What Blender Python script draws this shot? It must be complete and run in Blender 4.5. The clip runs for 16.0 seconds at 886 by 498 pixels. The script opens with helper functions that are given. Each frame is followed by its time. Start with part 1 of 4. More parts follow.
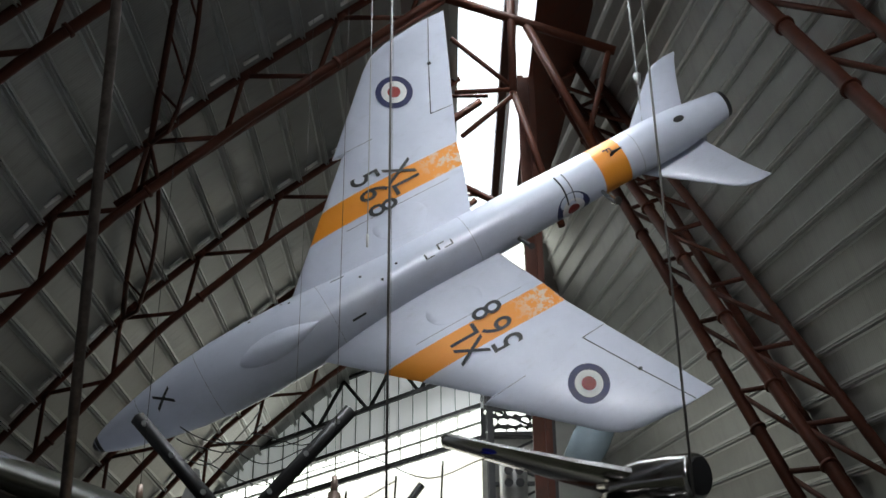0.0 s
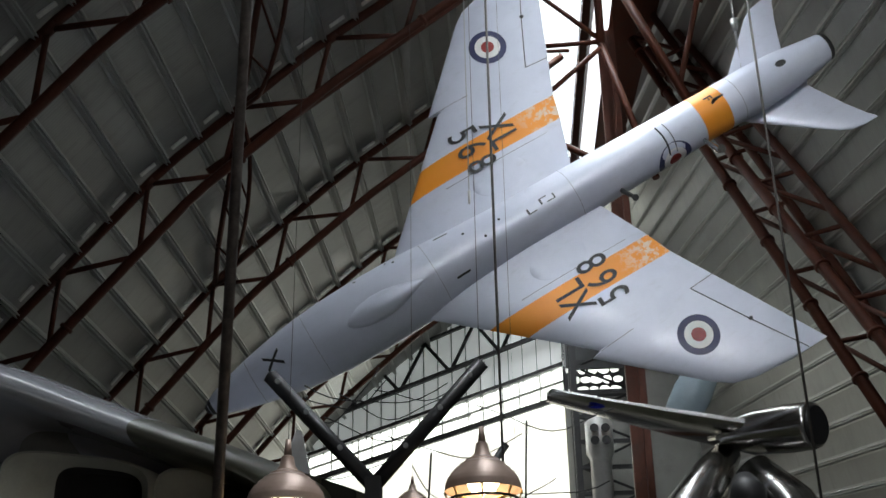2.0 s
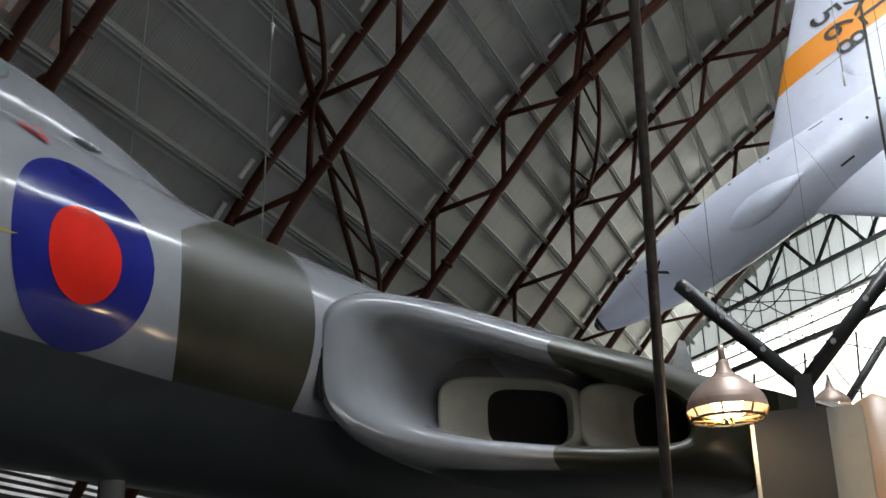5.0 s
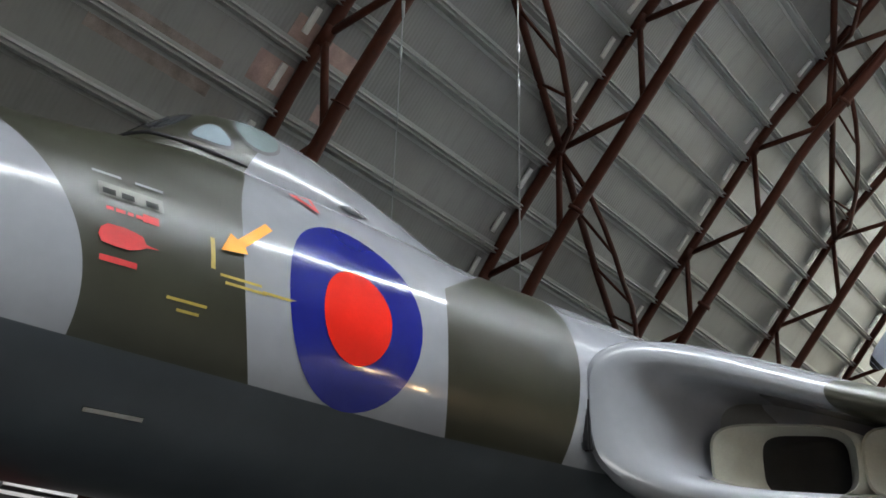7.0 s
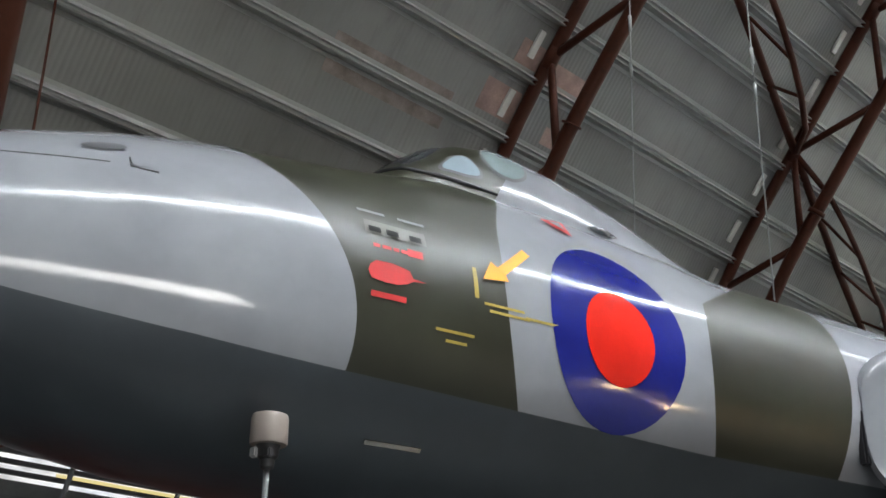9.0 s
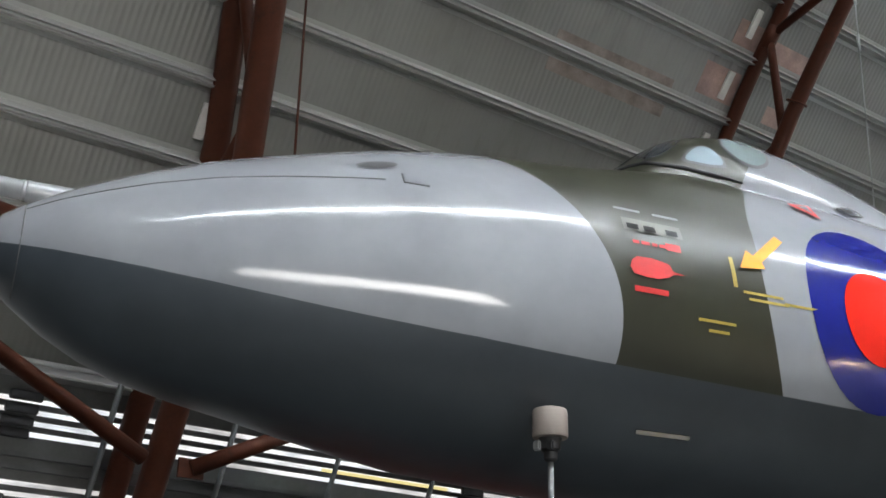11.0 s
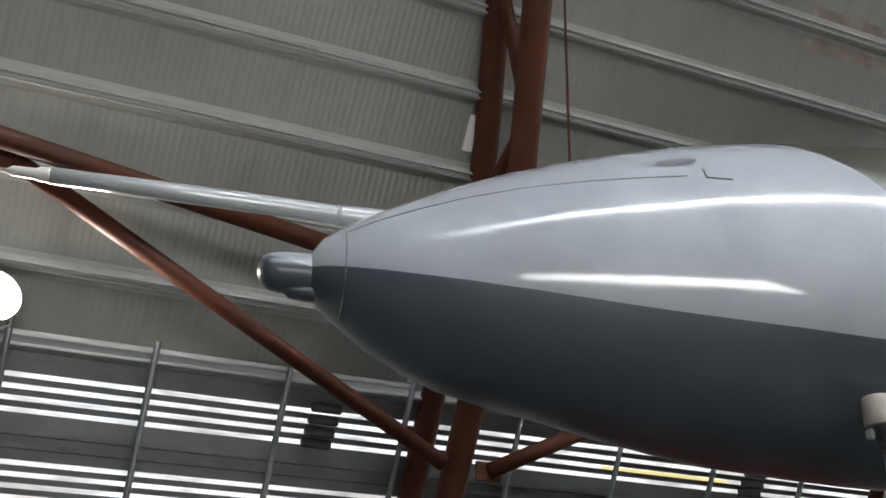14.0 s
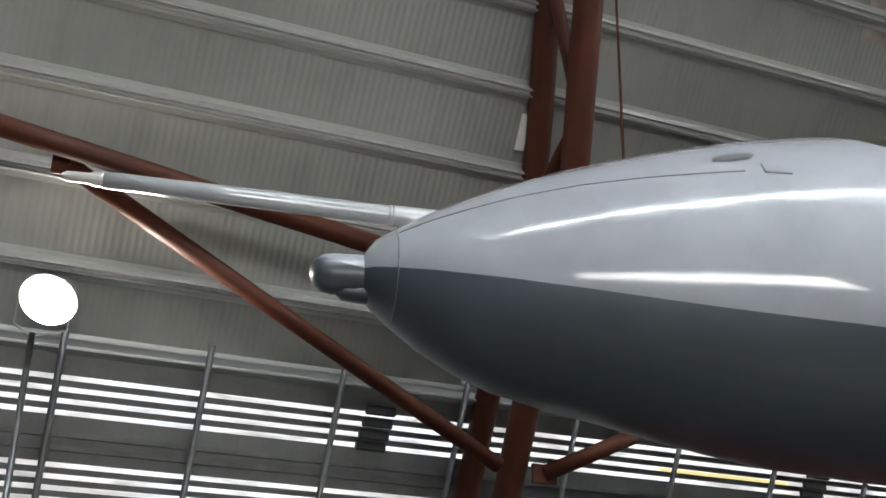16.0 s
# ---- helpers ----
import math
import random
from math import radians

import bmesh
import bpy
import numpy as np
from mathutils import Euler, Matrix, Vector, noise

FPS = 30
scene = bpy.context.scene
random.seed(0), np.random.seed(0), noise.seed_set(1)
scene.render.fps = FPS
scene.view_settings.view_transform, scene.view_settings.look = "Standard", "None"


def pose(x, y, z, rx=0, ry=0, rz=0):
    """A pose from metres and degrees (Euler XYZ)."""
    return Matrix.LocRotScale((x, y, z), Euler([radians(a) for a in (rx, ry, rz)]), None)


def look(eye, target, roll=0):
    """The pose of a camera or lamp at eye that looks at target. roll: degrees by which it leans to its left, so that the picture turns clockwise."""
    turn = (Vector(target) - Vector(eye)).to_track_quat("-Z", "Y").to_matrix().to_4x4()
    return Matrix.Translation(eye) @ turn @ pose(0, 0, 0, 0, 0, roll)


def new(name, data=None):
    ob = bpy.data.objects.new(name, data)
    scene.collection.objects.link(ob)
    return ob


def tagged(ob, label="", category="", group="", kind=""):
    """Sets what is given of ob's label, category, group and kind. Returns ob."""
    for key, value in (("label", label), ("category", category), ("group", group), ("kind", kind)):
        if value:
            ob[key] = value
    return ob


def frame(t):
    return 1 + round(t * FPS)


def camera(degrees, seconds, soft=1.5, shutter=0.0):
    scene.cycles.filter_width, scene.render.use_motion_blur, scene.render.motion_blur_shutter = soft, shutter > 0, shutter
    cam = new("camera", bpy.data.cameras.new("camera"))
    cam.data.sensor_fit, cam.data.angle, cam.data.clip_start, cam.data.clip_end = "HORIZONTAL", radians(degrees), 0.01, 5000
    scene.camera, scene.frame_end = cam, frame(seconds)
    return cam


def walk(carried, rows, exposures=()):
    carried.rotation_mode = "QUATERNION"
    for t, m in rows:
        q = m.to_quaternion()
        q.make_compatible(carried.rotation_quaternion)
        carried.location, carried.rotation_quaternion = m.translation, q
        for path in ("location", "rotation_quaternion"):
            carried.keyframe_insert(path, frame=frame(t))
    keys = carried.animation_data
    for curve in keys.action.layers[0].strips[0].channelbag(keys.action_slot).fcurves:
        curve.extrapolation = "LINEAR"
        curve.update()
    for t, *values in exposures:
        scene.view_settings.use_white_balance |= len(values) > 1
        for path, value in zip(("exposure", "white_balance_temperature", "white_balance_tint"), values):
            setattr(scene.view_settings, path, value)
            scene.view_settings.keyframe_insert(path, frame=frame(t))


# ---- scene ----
EXPOSURES = ((0.0, -1.58), (2.0, -1.53), (3.0, -1.38), (4.0, -1.03), (6.5, 0.15), (8.0, 0.42), (9.5, 0.6), (12.5, 0.77), (14.0, 0.82), (16.0, 0.9))
cam = camera(41.86, 16.0, soft=1.6)
# seconds, x, y, z, yaw, pitch, lean
ROWS = [
    (0, -0.000, 0.000, 1.638, 0.007, 25.625, -0.639),
    (0.5, 0.026, -0.014, 1.635, 0.046, 25.612, -0.609),
    (1, 0.013, 0.007, 1.619, 0.229, 25.477, -0.599),
    (1.5, -0.315, 0.051, 1.619, 1.493, 25.035, -0.739),
    (2, -0.792, 0.144, 1.567, 3.161, 23.910, -1.050),
    (2.5, -1.182, 0.124, 1.612, 5.542, 22.330, -0.929),
    (3, -1.323, 0.020, 1.589, 8.363, 21.107, -0.695),
    (3.5, -1.469, 0.009, 1.568, 11.047, 20.455, -1.084),
    (4, -1.601, 0.014, 1.526, 14.358, 19.933, -1.464),
    (6.5, -1.594, 0.048, 1.562, 29.889, 22.142, -0.493),
    (7, -1.724, -0.054, 1.594, 33.447, 22.652, -0.002),
    (7.5, -1.775, -0.130, 1.590, 36.254, 23.237, 0.526),
    (8, -1.840, -0.129, 1.591, 38.612, 23.687, 0.395),
    (8.5, -1.895, -0.254, 1.578, 41.637, 23.685, 0.500),
    (9, -2.062, -0.301, 1.631, 44.596, 23.575, 0.586),
    (9.5, -2.009, -0.399, 1.584, 47.795, 23.314, 0.736),
    (10, -2.103, -0.525, 1.581, 50.757, 23.168, 0.687),
    (12.5, -2.200, -1.680, 1.620, 58.041, 21.661, 1.740),
    (13, -2.303, -1.729, 1.597, 59.828, 21.739, 1.759),
    (13.5, -2.400, -1.880, 1.600, 61.950, 22.221, 1.993),
    (14, -2.480, -1.870, 1.585, 64.620, 22.225, 0.788),
    (14.5, -2.529, -1.835, 1.587, 67.263, 22.437, 1.144),
    (15, -2.541, -1.827, 1.588, 67.915, 22.312, 1.351),
    (15.5, -2.549, -1.835, 1.594, 68.093, 22.323, 1.463),
    (16, -2.574, -1.835, 1.601, 67.402, 22.326, 1.159),
]
walk(cam, [(t, pose(x, y, z, 90 + pitch, 0, yaw) @ pose(0, 0, 0, 0, 0, lean)) for t, x, y, z, yaw, pitch, lean in ROWS],
     exposures=EXPOSURES)

# ---- world and light ----
world = bpy.data.worlds.new("world")
scene.world = world
world.use_nodes = True
wn = world.node_tree.nodes
sky = wn.new("ShaderNodeTexSky")
sky.sky_type = "NISHITA"
sky.sun_disc = False
sky.sun_elevation, sky.sun_rotation = radians(35), radians(60)
wn["Background"].inputs[1].default_value = 0.12
world.node_tree.links.new(sky.outputs[0], wn["Background"].inputs[0])


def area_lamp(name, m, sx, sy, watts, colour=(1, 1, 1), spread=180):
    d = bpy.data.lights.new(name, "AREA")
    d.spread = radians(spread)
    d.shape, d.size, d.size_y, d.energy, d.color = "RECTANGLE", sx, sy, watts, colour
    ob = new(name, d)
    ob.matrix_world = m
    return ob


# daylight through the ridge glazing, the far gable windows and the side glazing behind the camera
area_lamp("ridge_daylight", pose(1.0, 15.0, 20.6, 0, 0, 0) @ pose(0, 0, 0, 0, 9, 0), 1.1, 56, 8600, (0.92, 0.97, 1.0), 94)
area_lamp("gable_daylight", look((-3, 43.0, 13.0), (-3, 20, 9)), 8, 2.5, 300, (0.95, 1.0, 0.95))
area_lamp("side_daylight", look((10.0, -1.5, 4.0), (-12, 1.5, 5.0)), 17, 2.0, 330, (1.0, 0.985, 0.96), 100)
# added lamp with no window behind it, brightens the hung trainer
area_lamp("trainer_fill", look((5.0, -13.4, 16.0), (2.6, 19, 12.4)), 7, 3.0, 390, (0.95, 0.98, 1.0), 28)

# ---- materials ----


class Nodes:
    """A small builder for node materials."""

    def __init__(self, name):
        self.m = bpy.data.materials.new(name)
        self.m.use_nodes = True
        self.t = self.m.node_tree
        self.b = self.t.nodes["Principled BSDF"]

    def node(self, kind, **props):
        n = self.t.nodes.new(kind)
        for k, v in props.items():
            setattr(n, k, v)
        return n

    def link(self, a, b):
        self.t.links.new(a, b)

    def math(self, op, a, b=0.0, c=0.0):
        n = self.node("ShaderNodeMath", operation=op)
        for i, v in enumerate((a, b, c)):
            if isinstance(v, (int, float)):
                n.inputs[i].default_value = v
            else:
                self.link(v, n.inputs[i])
        return n.outputs[0]

    def mix(self, f, a, b):
        n = self.node("ShaderNodeMix", data_type="RGBA")
        for i, v in ((0, f), (6, a), (7, b)):
            if isinstance(v, (int, float)):
                n.inputs[i].default_value = v
            elif isinstance(v, tuple):
                n.inputs[i].default_value = (*v, 1)
            else:
                self.link(v, n.inputs[i])
        return n.outputs[2]

    def noise(self, scale, detail=4.0, rough=0.6, stretch=None):
        co = self.node("ShaderNodeTexCoord").outputs["Object"]
        if stretch:
            mp = self.node("ShaderNodeMapping")
            mp.inputs["Scale"].default_value = stretch
            self.link(co, mp.inputs[0])
            co = mp.outputs[0]
        n = self.node("ShaderNodeTexNoise")
        n.inputs["Scale"].default_value, n.inputs["Detail"].default_value, n.inputs["Roughness"].default_value = scale, detail, rough
        self.link(co, n.inputs["Vector"])
        return n.outputs["Fac"]

    def ramp(self, v, lo, hi, a=0.0, b=1.0):
        n = self.node("ShaderNodeMapRange")
        for i, x in enumerate((v, lo, hi, a, b)):
            if isinstance(x, (int, float)):
                n.inputs[i].default_value = x
            else:
                self.link(x, n.inputs[i])
        return n.outputs[0]

    def bump(self, v, strength, dist=0.01):
        n = self.node("ShaderNodeBump")
        n.inputs["Strength"].default_value, n.inputs["Distance"].default_value = strength, dist
        self.link(v, n.inputs["Height"])
        self.link(n.outputs[0], self.b.inputs["Normal"])

    def set(self, colour=None, rough=None, metal=0.0, coat=0.0, spec=None):
        for key, v in (("Base Color", colour), ("Roughness", rough), ("Metallic", metal), ("Coat Weight", coat), ("Specular IOR Level", spec)):
            if v is None:
                continue
            if isinstance(v, (int, float)):
                self.b.inputs[key].default_value = v
            elif isinstance(v, tuple):
                self.b.inputs[key].default_value = (*v, 1)
            else:
                self.link(v, self.b.inputs[key])
        return self.m


def scaled(c, k):
    return tuple(min(1.0, v * k) for v in c)


def surface(name, colour, rough=0.5, metal=0.0, var=0.18, scale=3.0, bump=0.05, stretch=None, dirt=None, coat=0.0):
    """Paint or bare material with broad stains and fine grain."""
    n = Nodes(name)
    broad, fine = n.noise(scale, 4, 0.6, stretch), n.noise(scale * 14, 3, 0.7, stretch)
    c = n.mix(n.ramp(broad, 0.3, 0.7), scaled(colour, 1 - var), scaled(colour, 1 + var))
    c = n.mix(n.math("MULTIPLY", n.ramp(fine, 0.35, 0.75), 0.35), c, scaled(colour, 1 - 1.6 * var))
    if dirt:
        c = n.mix(n.ramp(n.noise(scale * 2.3, 6, 0.75), 0.55, 0.72), c, dirt)
    if bump:
        n.bump(fine, bump, 0.004)
    return n.set(c, n.ramp(broad, 0.2, 0.8, max(0.03, rough - 0.08), min(1, rough + 0.1)), metal, coat)


def glowing(name, colour, strength):
    n = Nodes(name)
    n.set((0.8, 0.8, 0.8), 0.5)
    n.b.inputs["Emission Color"].default_value = (*colour, 1)
    n.b.inputs["Emission Strength"].default_value = strength
    return n.m


RUST = surface("red_oxide_steel", (0.068, 0.0185, 0.009), 0.55, 0.0, 0.25, 2.0, 0.1, dirt=(0.036, 0.0135, 0.009))
RUST.node_tree.nodes["Principled BSDF"].inputs["Specular IOR Level"].default_value = 0.2
PURLIN = surface("galvanised_purlin", (0.44, 0.443, 0.425), 0.42, 0.3, 0.06, 1.2, 0.0, stretch=(1, 0.2, 1))
GALV = surface("galvanised_steel", (0.46, 0.47, 0.465), 0.4, 0.6, 0.2, 2.5, 0.06)
DARKSTEEL = surface("dark_steel", (0.03, 0.03, 0.032), 0.5, 0.3, 0.25, 4, 0.06)
CONCRETE = surface("floor_concrete", (0.05, 0.05, 0.047), 0.35, 0, 0.15, 0.7, 0.05)
ROPE = surface("steel_wire", (0.09, 0.085, 0.08), 0.5, 0.4, 0.2, 20, 0.0)
WALLDARK = surface("dark_wall_cladding", (0.05, 0.05, 0.053), 0.6, 0, 0.2, 0.6, 0.05)
BLACK = surface("black_paint", (0.012, 0.012, 0.014), 0.45, 0, 0.2, 6, 0.0)
GLASS = Nodes("glazing")
GLASS.set((0.9, 0.95, 0.97), 0.03)
GLASS.b.inputs["Transmission Weight"].default_value = 1.0
GLASS = GLASS.m
SKYGLOW = glowing("sky_behind_glazing", (0.93, 0.97, 1.0), 6.0)


def outdoors():
    """Daylight beyond the louvres, an uneven glow with random dim patches."""
    n = Nodes("daylight_behind_louvres")
    blot, bits = n.noise(0.55, 3, 0.6, (1, 1, 1.6)), n.noise(3.5, 4, 0.7, (1, 0.35, 2.5))
    c = n.mix(n.ramp(blot, 0.38, 0.62), (1.0, 0.93, 0.86), (0.93, 0.97, 1.0))
    n.set((0.5, 0.5, 0.5), 0.8)
    n.link(c, n.b.inputs["Emission Color"])
    n.link(n.math("MULTIPLY", n.ramp(blot, 0.32, 0.52, 0.2, 0.62), n.ramp(bits, 0.3, 0.6, 0.35, 1.1)), n.b.inputs["Emission Strength"])
    return n.m


LOUVREGLOW = outdoors()
GABLEGLOW = glowing("sky_behind_gable", (0.95, 1.0, 0.9), 5.5)


def sheet_material():
    """Ribbed galvanised lining sheet, its fine ribs running up the slope."""
    n = Nodes("roof_lining_sheet")
    co = n.node("ShaderNodeTexCoord").outputs["Object"]
    sep = n.node("ShaderNodeSeparateXYZ")
    n.link(co, sep.inputs[0])
    wave = n.math("SINE", n.math("MULTIPLY", sep.outputs[1], 2 * math.pi / 0.075))
    n.bump(wave, 0.2, 0.01)
    bay = n.node("ShaderNodeObjectInfo").outputs["Random"]
    broad = n.noise(0.35, 5, 0.6)
    streak = n.noise(1.6, 4, 0.7, (0.5, 3.0, 0.5))
    c = n.mix(n.ramp(broad, 0.3, 0.7), (0.255, 0.256, 0.240), (0.375, 0.374, 0.350))
    c = n.mix(n.math("MULTIPLY", n.ramp(streak, 0.5, 0.8), 0.5), c, (0.16, 0.16, 0.152))
    c = n.mix(n.ramp(bay, 0.0, 1.0, 0.0, 0.35), c, (0.22, 0.21, 0.195))
    return n.set(c, 0.5, 0.35)


SHEET = sheet_material()

# ---- mesh helpers ----


def part(name, bm, material, parent=None, label=""):
    me = bpy.data.meshes.new(name)
    bm.to_mesh(me)
    bm.free()
    ob = new(name, me)
    for m in (material if isinstance(material, (list, tuple)) else [material]):
        me.materials.append(m)
    if parent:
        ob.parent = parent
    if label:
        tagged(ob, label)
    return ob


def thing(name, m, label, category, group="", kind=""):
    ob = new(name)
    ob.empty_display_size = 0.2
    ob.matrix_world = m
    return tagged(ob, label, category, group, kind)


def structure(ob, label, category):
    return tagged(ob, label, category, kind="structure")


def smooth(bm, angle=40):
    for f in bm.faces:
        f.smooth = True
    for e in bm.edges:
        if len(e.link_faces) == 2 and e.calc_face_angle(0) > radians(angle):
            e.smooth = False
    return bm


def box(x0, x1, y0, y1, z0, z1, bevel=0.0):
    bm = bmesh.new()
    bmesh.ops.create_cube(bm, size=1, matrix=Matrix.LocRotScale(((x0 + x1) / 2, (y0 + y1) / 2, (z0 + z1) / 2), None, (abs(x1 - x0), abs(y1 - y0), abs(z1 - z0))))
    if bevel:
        bmesh.ops.bevel(bm, geom=bm.edges[:], offset=bevel, segments=2, affect="EDGES")
    return bm


def tube(path, radius, sides=10, bm=None, caps=True):
    """A round bar along a list of points; radius may be a list."""
    bm = bm or bmesh.new()
    path = [Vector(p) for p in path]
    radii = radius if isinstance(radius, (list, tuple)) else [radius] * len(path)
    rings = []
    for i, p in enumerate(path):
        d = (path[min(i + 1, len(path) - 1)] - path[max(i - 1, 0)]).normalized()
        q = d.to_track_quat("Z", "Y")
        rings.append([bm.verts.new(p + q @ Vector((radii[i] * math.cos(2 * math.pi * k / sides), radii[i] * math.sin(2 * math.pi * k / sides), 0))) for k in range(sides)])
    for a, b in zip(rings, rings[1:]):
        for k in range(sides):
            bm.faces.new((a[k], a[(k + 1) % sides], b[(k + 1) % sides], b[k])).smooth = True
    if caps:
        bm.faces.new(rings[0][::-1])
        bm.faces.new(rings[-1])
    return bm


def loft(rings, close=True, caps=(True, True), bm=None):
    """Skin over rings of points of equal count."""
    bm = bm or bmesh.new()
    vs = [[bm.verts.new(p) for p in r] for r in rings]
    n = len(vs[0])
    for a, b in zip(vs, vs[1:]):
        for k in range(n if close else n - 1):
            bm.faces.new((a[k], a[(k + 1) % n], b[(k + 1) % n], b[k]))
    if close and caps[0]:
        bm.faces.new(vs[0][::-1])
    if close and caps[1]:
        bm.faces.new(vs[-1])
    bmesh.ops.recalc_face_normals(bm, faces=bm.faces[:])
    return smooth(bm)


def lathe(profile, sides=24, caps=(True, True)):
    """A turned body round z from (radius, height) pairs."""
    return loft([[(r * math.cos(2 * math.pi * k / sides), r * math.sin(2 * math.pi * k / sides), z) for k in range(sides)] for r, z in profile], caps=caps)


def lerp(x, table):
    """Piecewise linear value from (x, y) pairs in rising or falling order."""
    tb = sorted(table)
    return float(np.interp(x, [a for a, _ in tb], [b for _, b in tb]))


# ---- the hall ----
SECTION = [(0.4, 20.2), (-5, 16.1), (-8, 13.4), (-11, 9.8), (-13, 6.9), (-14.05, 5.0)]
Y0, Y1 = -14.0, 44.0
FRAMES = [-14.0, -9.3, -3.2, 3.45, 10.2, 15.95, 21.65, 27.35, 33.2, 39.0, 44.0]


def along_section(d):
    """Point and outward normal at d metres down the left roof from the ridge."""
    for (x0, z0), (x1, z1) in zip(SECTION, SECTION[1:]):
        n = math.hypot(x1 - x0, z1 - z0)
        if d <= n or (x1, z1) == SECTION[-1]:
            u = ((x1 - x0) / n, (z1 - z0) / n)
            return (x0 + u[0] * d, z0 + u[1] * d), (u[1], -u[0])
        d -= n


ROOFLEN = sum(math.hypot(b[0] - a[0], b[1] - a[1]) for a, b in zip(SECTION, SECTION[1:]))

ground = part("floor", box(-40, 40, -40, 80, -0.3, 0), CONCRETE)
structure(ground, "grey polished concrete hall floor", "floor")

# left roof: lining strips between purlins
roof_left = thing("roof_left", pose(0, 0, 0), "grey galvanised ribbed roof lining sheets on purlins", "roof", kind="structure")
STEP = 0.85
count = int(ROOFLEN / STEP)
bounds = [ROOFLEN * i / count for i in range(count + 1)]
for i in range(count):
    (ax, az), na = along_section(bounds[i] + 1e-4)
    (bx, bz), nb = along_section(bounds[i + 1] - 1e-4)
    for j in range(len(FRAMES) - 1):
        ya, yb = FRAMES[j], FRAMES[j + 1]
        bm = bmesh.new()
        p = [(ax, ya, az), (bx, ya, bz), (bx, yb, bz), (ax, yb, az)]
        v = [bm.verts.new(q) for q in p] + [bm.verts.new((q[0] + na[0] * 0.1, q[1], q[2] + na[1] * -0.1 + 0.1)) for q in p]
        for f in ((0, 1, 2, 3), (7, 6, 5, 4), (0, 4, 5, 1), (1, 5, 6, 2), (2, 6, 7, 3), (3, 7, 4, 0)):
            bm.faces.new([v[k] for k in f])
        bmesh.ops.recalc_face_normals(bm, faces=bm.faces[:])
        part("panel", bm, SHEET, roof_left)
    # purlin: a channel with two lips, hung inside the sheet
    inx, inz = -na[0], -na[1]
    if inz > 0:
        inx, inz = -inx, -inz
    ux, uz = (bx - ax) / STEP, (bz - az) / STEP
    prof = [(0.0, 0.0), (0.0, 0.012), (0.05, 0.012), (0.065, 0.085), (0.085, 0.10), (0.105, 0.07), (0.125, 0.07), (0.145, 0.10), (0.165, 0.085), (0.18, 0.012), (0.23, 0.012), (0.23, 0.0)]
    rings = [[(ax + ux * a + inx * b * 2.1, y, az + uz * a + inz * b * 2.1) for a, b in prof] for y in (FRAMES[0], FRAMES[-1])]
    part("purlin", loft(rings), PURLIN, roof_left)


CLEAT = surface("bare_cleat", (0.84, 0.83, 0.79), 0.45, 0.0, 0.15, 5, 0.05)
clip_mesh = bpy.data.meshes.new("cleat")
bmc = box(-0.2, 0.2, -0.055, 0.055, -0.02, 0.02, 0.006)
bmc.to_mesh(clip_mesh)
bmc.free()
clip_mesh.materials.append(CLEAT)


def inward(d, depth):
    (x, z), n = along_section(d)
    ix, iz = (-n[0], -n[1]) if n[1] > 0 else n
    return (x + ix * depth, 0, z + iz * depth)


# brown and pinkish patches paint reflected light onto the roof lining
BROWNGLEAM = surface("brown_reflection_patch", (0.31, 0.255, 0.225), 0.45, 0.2, 0.35, 4, 0.1)
PINK = surface("pink_reflection_patch", (0.50, 0.34, 0.29), 0.42, 0.15, 0.3, 3, 0.1)
for px, py, hw, hs in ((-11.03, 9.84, 0.34, 0.24), (-10.64, 10.85, 0.36, 0.20), (-11.07, 11.12, 0.28, 0.2), (-10.59, 10.05, 0.3, 0.2), (-11.3, 8.1, 1.0, 0.26)):
    pd = next(d / 100 for d in range(1, int(ROOFLEN * 100)) if along_section(d / 100)[0][0] <= px)
    ring = [inward(pd - hs, 0.006), inward(pd + hs, 0.006), inward(pd + hs, 0.012), inward(pd - hs, 0.012)]
    part("panel", loft([[(x, y, z) for x, _, z in ring] for y in (py - hw, py + hw)]), PINK if hw < 0.5 else BROWNGLEAM, roof_left, "pinkish patch of reflected light painted on the lining")


NODE, PITCH = 11.35, 2.6


